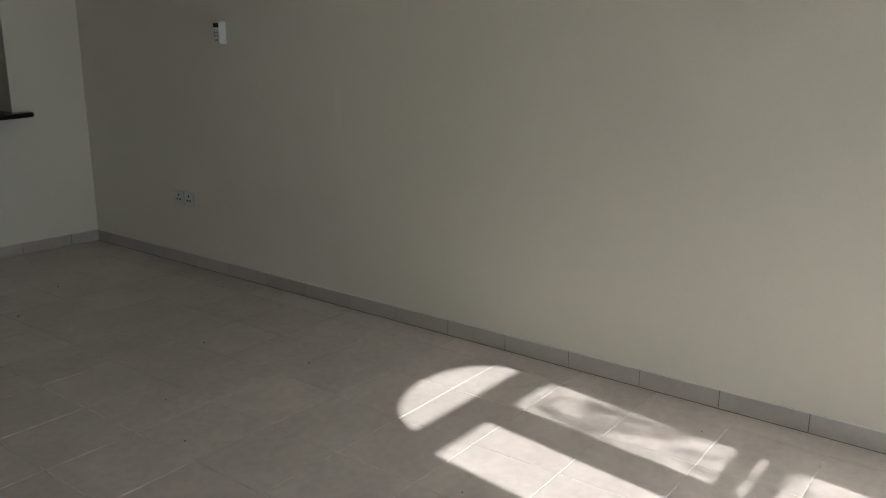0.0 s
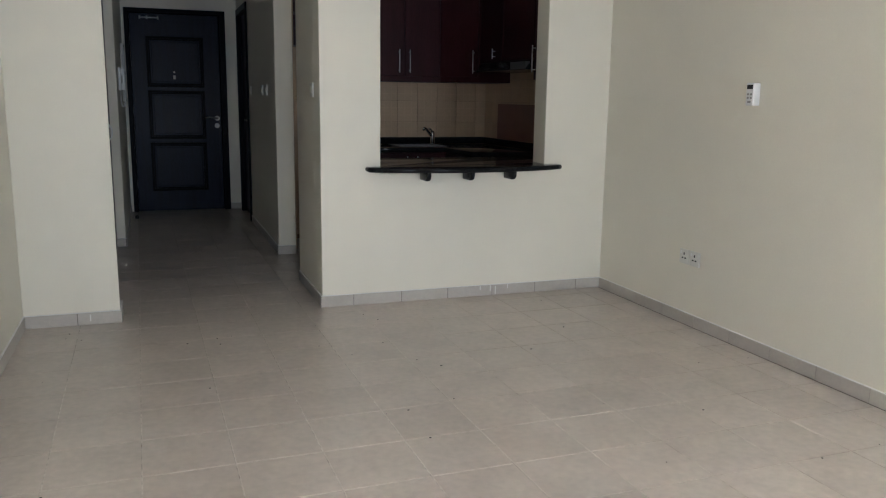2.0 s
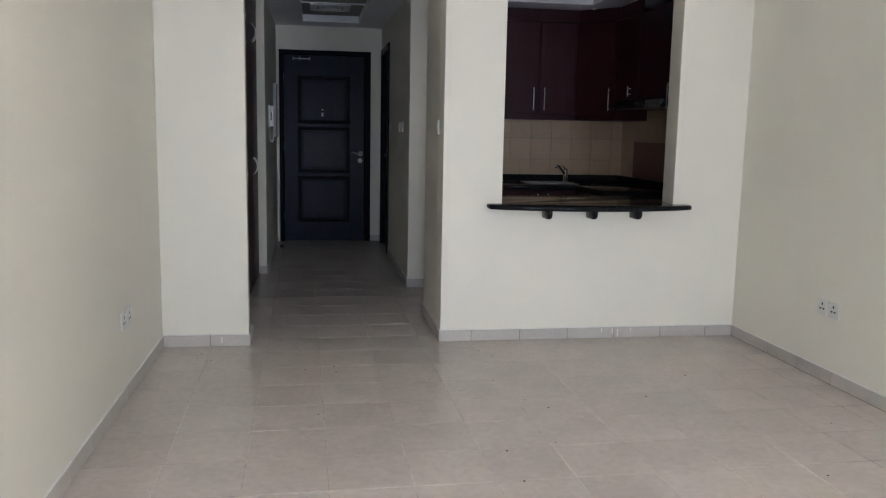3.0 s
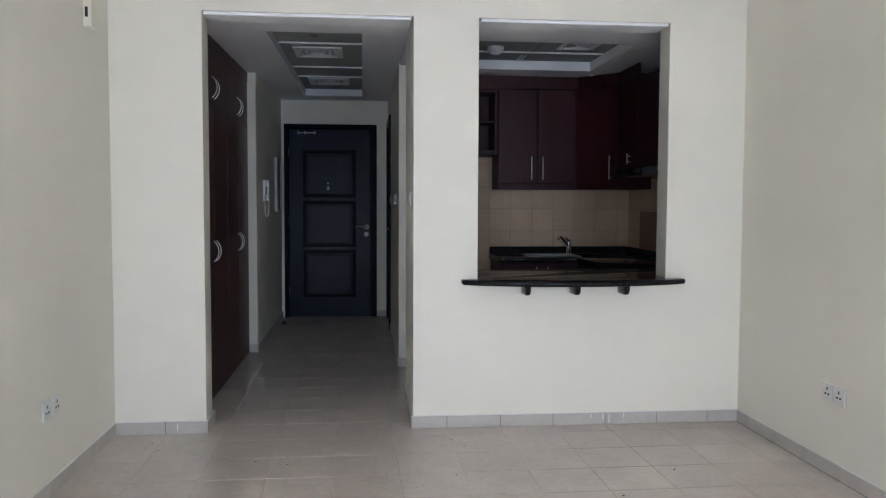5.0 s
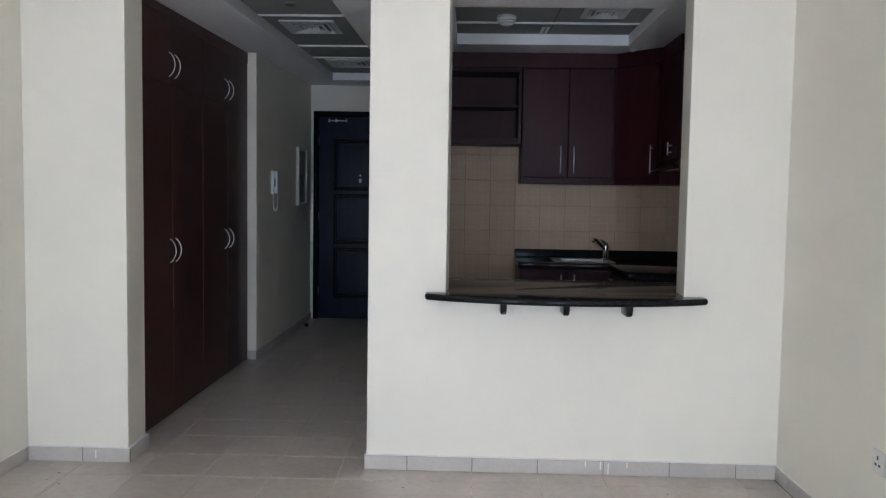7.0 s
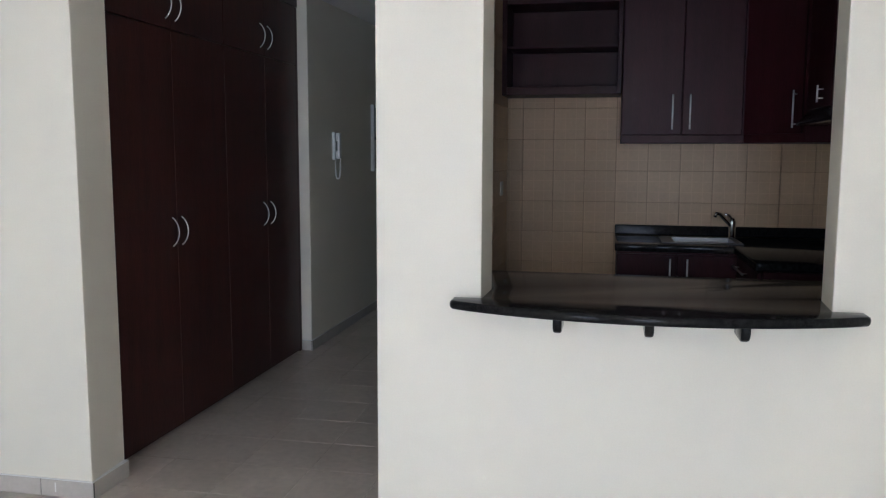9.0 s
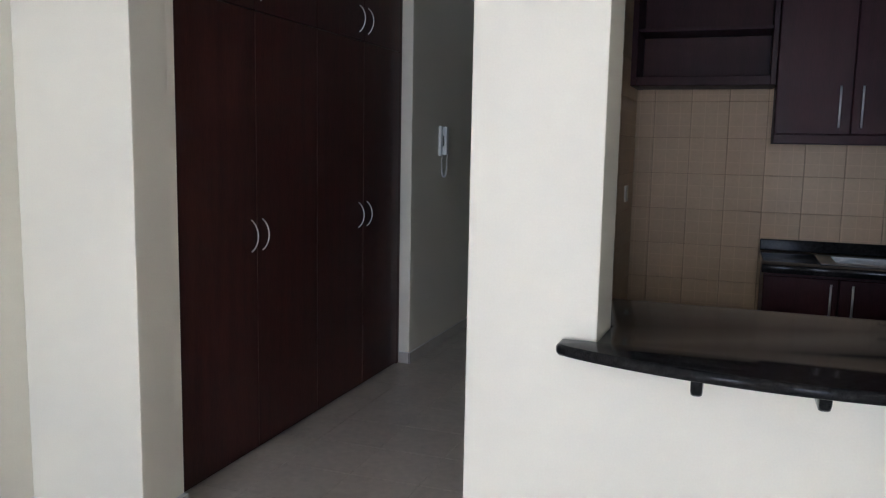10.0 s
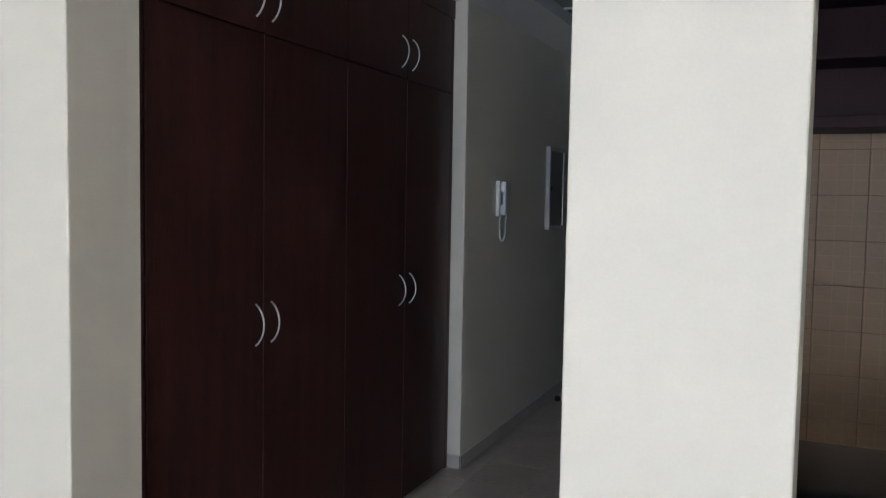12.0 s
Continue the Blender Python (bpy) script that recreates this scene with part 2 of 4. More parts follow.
wall_k = structure(part("wall_kitchen_back", box(KX0, KX1 + 0.2, KY, KY + 0.15, 0, TOP), TILE_GROUT), "kitchen back wall clad with beige square tiles", "wall")
wall_kr = structure(part("wall_kitchen_right", box(KX1, KX1 + 0.2, 0.2, KY, 0, TOP), TILE_GROUT), "kitchen side wall with beige tiles", "wall")
structure(part("wall_stub", box(XL + 0.001, -1.188, 0.19, 0.237, 0, TOP), PAINT), "short cream wall end beside the wardrobe", "wall")
structure(part("wall_lobby", box(-1.6, 0.5, CY + 0.25, CY + 0.4, -0.1, TOP), PAINT), "plain wall beyond the entrance door", "wall")
structure(part("wall_bathroom", box(0.3, 0.4, 2.70, CY + 0.24, -0.1, TOP), PAINT), "plain wall beyond the side door", "wall")
structure(part("ceiling_lobby", box(-1.9, KX1 + 0.2, KY + 0.005, CY + 0.4, TOP + 0.002, TOP + 0.1), CEIL_PAINT), "plain ceiling slab over the corridor", "ceiling")
structure(part("ceiling_upper", box(-1.9, KX1 + 0.2, 0.203, KY, TOP + 0.002, TOP + 0.1), CEIL_PAINT), "plain slab over kitchen and wardrobe", "ceiling")
# windows behind, with an arched French door opening
DX0, DX1, DARCH, DRISE = 0.71, 1.52, 2.13, 0.27


WX0, WX1, WZ0, WZ1 = -1.25, -0.45, 0.12, 2.10   # plain window beside the French door


def window_wall():
    """Piers, sill and head round the window, and the arch over the French door, each a clean solid."""
    bm = bmesh.new()
    n = 24
    arch = [(DX0 + (DX1 - DX0) * k / n, DARCH + DRISE * math.sqrt(max(0, 1 - (2 * k / n - 1) ** 2))) for k in range(n + 1)]
    solids = [[(XL, 0), (WX0, 0), (WX0, TOP), (XL, TOP)], [(WX0, 0), (WX1, 0), (WX1, WZ0), (WX0, WZ0)], [(WX0, WZ1), (WX1, WZ1), (WX1, TOP), (WX0, TOP)],
              [(WX1, 0), (DX0, 0)] + arch + [(DX1, 0), (XR + 0.2, 0), (XR + 0.2, TOP), (WX1, TOP)]]
    for outline in solids:
        own = bmesh.new()
        face = own.faces.new([own.verts.new((x, YO, z)) for x, z in outline])
        for e in bmesh.ops.extrude_face_region(own, geom=[face])["geom"]:
            if isinstance(e, bmesh.types.BMVert):
                e.co.y = YB
        bmesh.ops.recalc_face_normals(own, faces=own.faces[:])
        merge(bm, own)
    return bm


structure(part("wall_window", window_wall(), PAINT), "cream wall with an arched French door and a window", "wall")

for x0, x1, nm in ((-1.168, -0.014, "corridor opening"), (0.390, 1.497, "kitchen hatch")):
    structure(part("trim", box(x0, x1, 0.003, 0.205, HEAD - 0.020, HEAD - 0.002, 0.002), CEIL_PAINT), "white plasterboard edge under the head of the " + nm, "trim")

# ---- ceilings ----
structure(part("ceiling", box(XL - 0.2, XR + 0.2, YO, 0.2, TOP, TOP + 0.15), CEIL_PAINT), "plain white living room ceiling", "ceiling")


def recessed_ceiling(name, label, z, x0, x1, y0, y1, rx0, rx1, ry0, ry1, xbars, ybars, fall=0.0):
    """A dropped ceiling with a tray of lay-in panels between thin bars."""
    bm = cells([x0, rx0, rx1, x1], [y0, ry0, ry1, y1], lambda i, j: not (i == 1 and j == 1), z, z + 0.075, (0, 1, 2), 0.003)
    box(rx0 - 0.03, rx1 + 0.03, ry0 - 0.03, ry1 + 0.03, z + 0.077, z + 0.10, bm=bm, slot=1)
    for y in ybars:
        box(rx0, rx1, y - 0.007, y + 0.007, z + 0.064, z + 0.0765, 0.001, bm=bm, slot=2)
    # short white strips paint the grid's reflection, the black one a dark gap
    for x, w, y0, slot in xbars:
        box(x - w, x + w, y0, ry1, z + 0.062 + 0.004 * slot, z + 0.0767, 0.001, bm=bm, slot=slot)
    for v in bm.verts:
        v.co.z += fall * v.co.y
    return structure(part(name, bm, (CEIL_PAINT, CEIL_PANEL, METAL_WHITE, BLACK)), label, "ceiling")


recessed_ceiling("ceiling_corridor", "white dropped corridor ceiling with a grey panel tray", SOFFIT, -1.9, -0.0, 0.203, CY, -0.90, -0.293, 0.61, 4.235, (), (1.40, 2.59, 3.21), FALL)
recessed_ceiling("ceiling_kitchen", "white dropped kitchen ceiling with a grey panel tray", KSOFFIT, 0.003, KX1, 0.203, KY, 0.375, 1.568, 0.79, 1.905, ((0.958, 0.010, 1.68, 2), (0.988, 0.008, 1.68, 2), (1.012, 0.005, 0.79, 3)), (1.53,))

# ---- entrance door ----
def moulding(x0, x1, z0, z1, y, w=0.022, h=0.02):
    bm = bmesh.new()
    for k, (s, hh) in enumerate(((0, h), (w * 1.15, h * 0.6))):
        a, b, c, d = x0 + s, x1 - s, z0 + s, z1 - s
        ww = w * (1 if k == 0 else 0.6)
        box(a, b, y - hh, y + 0.002, d - ww, d, 0.004, bm)
        box(a, b, y - hh, y + 0.002, c, c + ww, 0.004, bm)
        box(a, a + ww, y - hh + 0.0005, y + 0.002, c + ww, d - ww, 0.004, bm)
        box(b - ww, b, y - hh + 0.0005, y + 0.002, c + ww, d - ww, 0.004, bm)
    return bm


def entrance_door():
    d = thing("door_1", "dark-stained wooden entrance door with three panels, closed", "door", (-0.668, CY, 0), kind="structure")
    fr = bmesh.new()
    box(-1.177, -1.130, CY - 0.022, CY + 0.10, 0, 2.155, 0.004, fr)
    box(-0.197, -0.129, CY - 0.022, CY + 0.10, 0, 2.155, 0.004, fr)
    box(-1.177, -0.129, CY - 0.022, CY + 0.10, 2.156, 2.204, 0.004, fr)
    part("door_frame", fr, STAIN_AND_SHADE, d)
    yl = CY + 0.035
    leaf = part("door_leaf", box(-1.128, -0.199, yl, yl + 0.045, 0.002, 2.153, 0.003), DOOR_WOOD, d)
    for z0, z1 in ((1.374, 1.914), (0.805, 1.335), (0.225, 0.765)):
        # near-black colour draws the shaded grooves of the moulding
        part("panel_moulding", moulding(-0.968, -0.369, z0, z1, yl), STAIN_AND_SHADE, leaf, "raised moulding, darkened to draw its shade")
        part("panel", box(-0.914, -0.423, yl - 0.006, yl + 0.004, z0 + 0.055, z1 - 0.055, 0.005), DOOR_WOOD, leaf)
    c = bmesh.new()
    tube([(-1.022, yl - 0.03, 2.108), (-0.826, yl - 0.03, 2.108)], 0.007, 8, c)
    for x in (-1.017, -0.944, -0.831):
        tube([(x, yl - 0.03, 2.091), (x, yl - 0.03, 2.126)], 0.008, 8, c)
    tube([(-0.944, yl - 0.03, 2.108), (-0.944, yl + 0.002, 2.108)], 0.012, 10, c)
    part("door_chain_bar", c, DOOR_STEEL, d, "steel bar fitting at the head of the leaf")
    p = tube([(-0.685, yl - 0.008, 1.535), (-0.685, yl + 0.003, 1.535)], 0.011, 12)
    box(-0.702, -0.668, yl - 0.008, yl + 0.002, 1.455, 1.505, 0.006, p)
    part("peephole", p, DOOR_METAL, d, "steel peephole and small plate")
    h = bmesh.new()
    tube([(-0.245, yl - 0.001, 1.035), (-0.245, yl - 0.012, 1.035)], 0.028, 16, h)
    tube([(-0.245, yl - 0.012, 1.035), (-0.245, yl - 0.05, 1.035), (-0.27, yl - 0.055, 1.036), (-0.33, yl - 0.055, 1.046), (-0.38, yl - 0.053, 1.038)], 0.010, 10, h)
    part("door_handle", h, DOOR_METAL, d, "chrome lever handle")
    k = tube([(-0.248, yl - 0.001, 0.952), (-0.248, yl - 0.014, 0.952)], 0.027, 16)
    tube([(-0.248, yl - 0.014, 0.952), (-0.248, yl - 0.022, 0.952)], 0.012, 12, k)
    part("lock_rosette", k, DOOR_METAL, d, "round steel lock rosette")
    for z in (0.25, 1.05, 1.85):
        part("hinge", tube([(-1.129, yl - 0.008, z), (-1.129, yl - 0.008, z + 0.10)], 0.006, 8), DOOR_METAL, d)


entrance_door()


def side_door():
    d = thing("door_2", "dark-stained side door in the corridor, closed", "door", (0, 4.17, 0), kind="structure")
    fr = bmesh.new()
    box(-0.022, 0.10, 3.645, 3.715, 0, 2.15, 0.004, fr)
    box(-0.022, 0.10, 4.505, 4.575, 0, 2.15, 0.004, fr)
    box(-0.022, 0.10, 3.645, 4.575, 2.151, 2.215, 0.004, fr)
    part("door_frame", fr, STAIN_AND_SHADE, d)
    part("door_leaf", box(0.03, 0.07, 3.717, 4.503, 0.006, 2.148, 0.003), DOOR_WOOD, d)
    h = tube([(0.03, 3.79, 1.04), (-0.02, 3.79, 1.04), (-0.022, 3.82, 1.04), (-0.022, 3.90, 1.04)], 0.009, 10)
    part("door_handle", h, CHROME, d)


side_door()

# ---- French door behind ----
def french_door(name):
    d = thing(name, "arched glazed French door letting in sunlight, closed", "window", (1.115, YO + 0.03, 0), kind="structure")
    y0, y1 = YO + 0.015, YO + 0.045
    L, R, M = 0.735, 1.469, 1.115
    fr = bmesh.new()
    box(DX0, L - 0.002, y0, y1, 0, DARCH, 0, fr)
    box(R + 0.002, DX1, y0, y1, 0, DARCH, 0, fr)
    box(DX0, DX1, y0, y1, 2.045, 2.15, 0, fr)
    part("window_frame", fr, METAL_WHITE, d)
    cx, a = (0.799 + 1.477) / 2, (1.477 - 0.799) / 2
    arch = bmesh.new()
    n = 28
    inner = [(cx + a * math.cos(math.pi * k / n), 2.15 + 0.215 * math.sin(math.pi * k / n)) for k in range(n + 1)]
    outer = [(cx + (a + 0.08) * math.cos(math.pi * k / n), 2.15 + 0.30 * math.sin(math.pi * k / n)) for k in range(n + 1)]
    vi = [[arch.verts.new((x, y, z)) for x, z in inner] for y in (y0, y1)]
    vo = [[arch.verts.new((x, y, z)) for x, z in outer] for y in (y0, y1)]
    for k in range(n):
        arch.faces.new((vi[0][k], vi[0][k + 1], vo[0][k + 1], vo[0][k]))
        arch.faces.new((vi[1][k], vo[1][k], vo[1][k + 1], vi[1][k + 1]))
        arch.faces.new((vi[0][k], vi[1][k], vi[1][k + 1], vi[0][k + 1]))
        arch.faces.new((vo[0][k], vo[0][k + 1], vo[1][k + 1], vo[1][k]))
    bmesh.ops.recalc_face_normals(arch, faces=arch.faces[:])
    part("arch_frame", arch, METAL_WHITE, d)
    for s, (g0, g1) in enumerate(((L, 1.033), (1.200, R))):
        leaf = bmesh.new()
        e0, e1 = (L, M - 0.001) if s == 0 else (M + 0.001, R)
        if g0 > e0:
            box(e0, g0, y0, y1, 0.01, 2.045, 0, leaf)
        if g1 < e1:
            box(g1, e1, y0, y1, 0.01, 2.045, 0, leaf)
        box(g0, g1, y0, y1, 0.01, 0.22, 0, leaf)
        box(g0, g1, y0, y1, 1.297, 1.342, 0, leaf)
        box(g0, g1, y0, y1, 1.379, 1.421, 0, leaf)
        lf = part("door_leaf", leaf, METAL_WHITE, d)
        for z0, z1 in ((0.22, 1.297), (1.421, 2.045)):
            g = part("pane", box(g0, g1, y0 + 0.012, y0 + 0.017, z0, z1), GLASS, lf)
            g.visible_shadow = False
    pane = bmesh.new()
    pane.faces.new([pane.verts.new((x, y0 + 0.014, z)) for x, z in inner])
    r = bmesh.ops.extrude_face_region(pane, geom=pane.faces[:])["geom"]
    for e in r:
        if isinstance(e, bmesh.types.BMVert):
            e.co.y += 0.005
    bmesh.ops.recalc_face_normals(pane, faces=pane.faces[:])
    g = part("pane", pane, GLASS, d)
    g.visible_shadow = False


french_door("window_1")



def plain_window():
    d = thing("window_2", "white-framed two-pane window, closed", "window", ((WX0 + WX1) / 2, YO + 0.03, WZ0), kind="structure")
    y0, y1, m = YO + 0.015, YO + 0.045, (WX0 + WX1) / 2
    fr = cells([WX0, WX0 + 0.045, m - 0.03, m + 0.03, WX1 - 0.045, WX1], [WZ0, WZ0 + 0.045, WZ1 - 0.045, WZ1], lambda i, j: i in (0, 2, 4) or j != 1, y0, y1, (0, 2, 1), 0.003)
    part("window_frame", fr, METAL_WHITE, d)
    for a, b in ((WX0 + 0.045, m - 0.03), (m + 0.03, WX1 - 0.045)):
        g = part("pane", box(a, b, y0 + 0.012, y0 + 0.017, WZ0 + 0.045, WZ1 - 0.045), GLASS, d)
        g.visible_shadow = False
    part("window_sill", box(WX0, WX1, y1 + 0.001, YB + 0.02, WZ0 - 0.0, WZ0 + 0.02, 0.003), SKIRT, d)


plain_window()

# ---- outside ----
gb = bmesh.new()
bmesh.ops.create_grid(gb, x_segments=2, y_segments=2, size=800)
g = structure(part("ground", gb, SOIL), "sandy ground outside the window", "ground")
g.location.z = -0.25


# unseen tree, added so that its leaves break up the sun on the floor
def tree():
    t = thing("tree", "slender leafy tree outside the window, unseen, added to dapple the sun", "tree", (1.55, -9.4, -0.25))
    rnd = random.Random(4)
    trunk = tube([(1.55, -9.4, -0.25), (1.58, -9.42, 1.4), (1.52, -9.4, 2.9), (1.45, -9.42, 4.1)], 0.08, 10, radii=[0.1, 0.08, 0.06, 0.025])
    crown = bmesh.new()
    # tips below x 1.06 stand where their shadows should fall through the pane
    tips = ((0.99, 4.49), (1.03, 4.43), (0.84, 4.42), (0.82, 4.29), (0.95, 4.02), (0.87, 3.98), (1.03, 4.09), (0.90, 4.13), (1.30, 4.10), (1.50, 4.35), (1.75, 3.9), (1.55, 3.65), (1.9, 4.3), (1.7, 4.6), (2.1, 3.7))
    for k, (x, z) in enumerate(tips):
        end = Vector((x, -9.4 + rnd.uniform(-0.4, 0.4), z))
        root = Vector((1.5, -9.41, z - rnd.uniform(0.6, 1.0)))
        tube([root, (root + end) / 2 + Vector((0, 0, 0.12)), end], 0.012, 5, trunk, radii=[0.02, 0.014, 0.005])
        for j in range(17 if x < 1.06 else 21):
            spread = 0.04 if x < 1.06 else 0.085
            c = end + Vector((rnd.gauss(0, spread), rnd.gauss(0, 0.15), rnd.gauss(0, spread)))
            u = Vector((rnd.uniform(-1, 1), rnd.uniform(-1, 1), rnd.uniform(-0.6, 0.6))).normalized()
            w = u.orthogonal().normalized()
            s = rnd.uniform(0.022, 0.042) if x < 1.06 else rnd.uniform(0.03, 0.06)
            crown.faces.new([crown.verts.new(c + p) for p in (-u * s, w * s * 0.45, u * s, -w * s * 0.45)])
    part("trunk", trunk, BARK, t)
    part("crown", crown, LEAF, t)


tree()

# ---- wardrobe ----
def bow_handle(ob, y, z, length=0.140, bow=0.034):
    """A slim bar arched outwards, with both feet on the door face."""
    pts = []
    for k in range(15):
        s = k / 14 * 2 - 1
        pts.append((WARD + 0.001 + bow * (1 - s * s) ** 0.8, y, z + s * length / 2))
    return part("handle", tube(pts, 0.0036, 8), DOOR_STEEL, ob, "arched steel handle")


def wardrobe():
    w = thing("wardrobe", "built-in dark mahogany wardrobe with arched steel handles, closed", "wardrobe", (WARD - 0.2, 1.37, 0))
    y = [0.348, 0.888, 1.434, 1.966, 2.472]
    b = bmesh.new()
    box(XL + 0.002, WARD - 0.022, 0.245, 2.505, 0.05, SOFFIT - 0.002, 0, b)
    part("carcass", b, WARDROBE_WOOD, w)
    fz = box(WARD - 0.02, WARD + 0.002, 0.245, 2.505, 2.337, 2.39)
    for v in fz.verts:
        if v.co.z > 2.38:
            v.co.z = SOFFIT + FALL * v.co.y - 0.003
    part("frieze", fz, WARDROBE_WOOD, w)
    part("side_stile", box(WARD - 0.02, WARD - 0.001, 2.476, 2.505, 0, 2.333, 0.002), WARDROBE_WOOD, w)
    part("side_stile", box(WARD - 0.02, WARD - 0.001, 0.245, 0.345, 0, 2.333, 0.002), WARDROBE_WOOD, w)
    part("plinth", box(WARD - 0.06, WARD - 0.035, 0.245, 2.475, 0, 0.049, 0.002), WARDROBE_WOOD, w)
    for k in range(4):
        a, c = y[k] + 0.0015, y[k + 1] - 0.0015
        for z0, z1 in ((0.010, 1.952), (1.957, 2.333)):
            part("door", box(WARD - 0.02, WARD, a, c, z0, z1, 0.0015), WARDROBE_WOOD, w)
    for yy in y[1:4]:
        part("edge_band", box(WARD - 0.015, WARD + 0.0008, yy + 0.0014, yy + 0.0032, 0.012, 1.950), EDGING, w, "paler edge strip")
    doors = [o for o in w.children if o.name.startswith("door")]
    for k, yy in enumerate((0.845, 0.932, 1.908, 2.014)):
        bow_handle(doors[2 * k], yy, 0.986 if k < 2 else 1.0)
        bow_handle(doors[2 * k + 1], yy, 2.072)


wardrobe()

# ---- breakfast bar ----
def breakfast_bar():
    top = 0.876
    b = thing("breakfast_bar", "polished black granite bar top with a bowed front in the hatch", "counter", (0.94, 0, 0.845))
    pts = [(0.16, 0.205), (0.382, 0.203), (0.374, -0.004), (0.278, -0.004)]
    n = 28
    cx, hw = 0.94, 0.662
    pts += [(0.278, -0.07), (0.286, -0.088)]
    for k in range(1, n):
        s = -1 + 2 * k / n
        pts.append((cx + s * (hw - 0.012), -0.090 - 0.140 * (1 - s * s) ** 0.9))
    pts += [(1.594, -0.088), (1.602, -0.07), (1.602, -0.004), (1.511, -0.004), (1.527, 0.203), (1.72, 0.205), (1.72, 0.665), (0.16, 0.665)]
    bm = prism(pts, top - 0.031, top, 0.012, 4)
    part("slab", bm, GRANITE, b, smooth=50)
    for x in (0.647, 0.937, 1.226):
        br = bmesh.new()
        prof = [(-0.002, top - 0.032), (-0.155, top - 0.032), (-0.155, top - 0.057), (-0.148, top - 0.073), (-0.135, top - 0.084), (-0.118, top - 0.089), (-0.002, top - 0.089)]
        f = br.faces.new([br.verts.new((x - 0.0145, yy, zz)) for yy, zz in prof])
        for e in bmesh.ops.extrude_face_region(br, geom=[f])["geom"]:
            if isinstance(e, bmesh.types.BMVert):
                e.co.x = x + 0.0145
        bmesh.ops.recalc_face_normals(br, faces=br.faces[:])
        bmesh.ops.bevel(br, geom=br.edges[:], offset=0.0085, segments=3, affect="EDGES", profile=0.5)
        part("bracket", br, GRANITE, b, "small curved black bracket", 50)


breakfast_bar()

# ---- kitchen ----
WT = 0.866


def bar_handle(parent, x, y, z0, z1, nx=0.0, ny=-1.0):
    bm = tube([(x + nx * 0.028, y + ny * 0.028, z0), (x + nx * 0.028, y + ny * 0.028, z1)], 0.005, 8)
    for z in (z0 + 0.02, z1 - 0.02):
        tube([(x, y, z), (x + nx * 0.028, y + ny * 0.028, z)], 0.004, 6, bm)
    return part("handle", bm, DOOR_STEEL, parent, "slim steel bar handle")


def base_cabinet():
    c = thing("base_cabinet", "dark cherry sink cabinet with two doors under the worktop", "cabinet", (1.18, 2.2, 0))
    part("carcass", box(0.852, 1.52, 1.96, KY - 0.012, 0.10, WT - 0.045, 0.001), CABINET_WOOD, c)
    part("plinth", box(0.852, 1.52, 2.02, KY - 0.012, 0, 0.098), CABINET_WOOD, c)
    for a, b, hx in ((0.853, 1.180, 1.145), (1.184, 1.515, 1.238)):
        d = part("door", box(a, b, 1.938, 1.958, 0.11, WT - 0.055, 0.003), CABINET_WOOD, c)
        bar_handle(d, hx, 1.938, 0.61, 0.79)


def side_cabinet():
    c = thing("base_cabinet", "dark cherry cabinet run along the side wall", "cabinet", (1.85, 1.6, 0))
    part("carcass", box(1.522, KX1 - 0.012, 1.275, KY - 0.012, 0.10, WT - 0.045, 0.001), CABINET_WOOD, c)
    part("plinth", box(1.56, KX1 - 0.012, 1.30, KY - 0.012, 0, 0.098), CABINET_WOOD, c)
    d = part("door", box(1.502, 1.520, 1.29, 1.93, 0.11, WT - 0.055, 0.003), CABINET_WOOD, c)
    h = tube([(1.474, 1.55, 0.765), (1.474, 1.87, 0.765)], 0.006, 8)
    for y in (1.58, 1.84):
        tube([(1.502, y, 0.765), (1.474, y, 0.765)], 0.004, 6, h)
    part("handle", h, STEEL, d, "slim steel bar handle")
    part("end_panel", box(1.522, KX1 - 0.012, 1.258, 1.273, 0.0, WT - 0.045, 0.002), CABINET_WOOD, c)
    bar_handle(c, 1.545, 1.258, 0.61, 0.79)


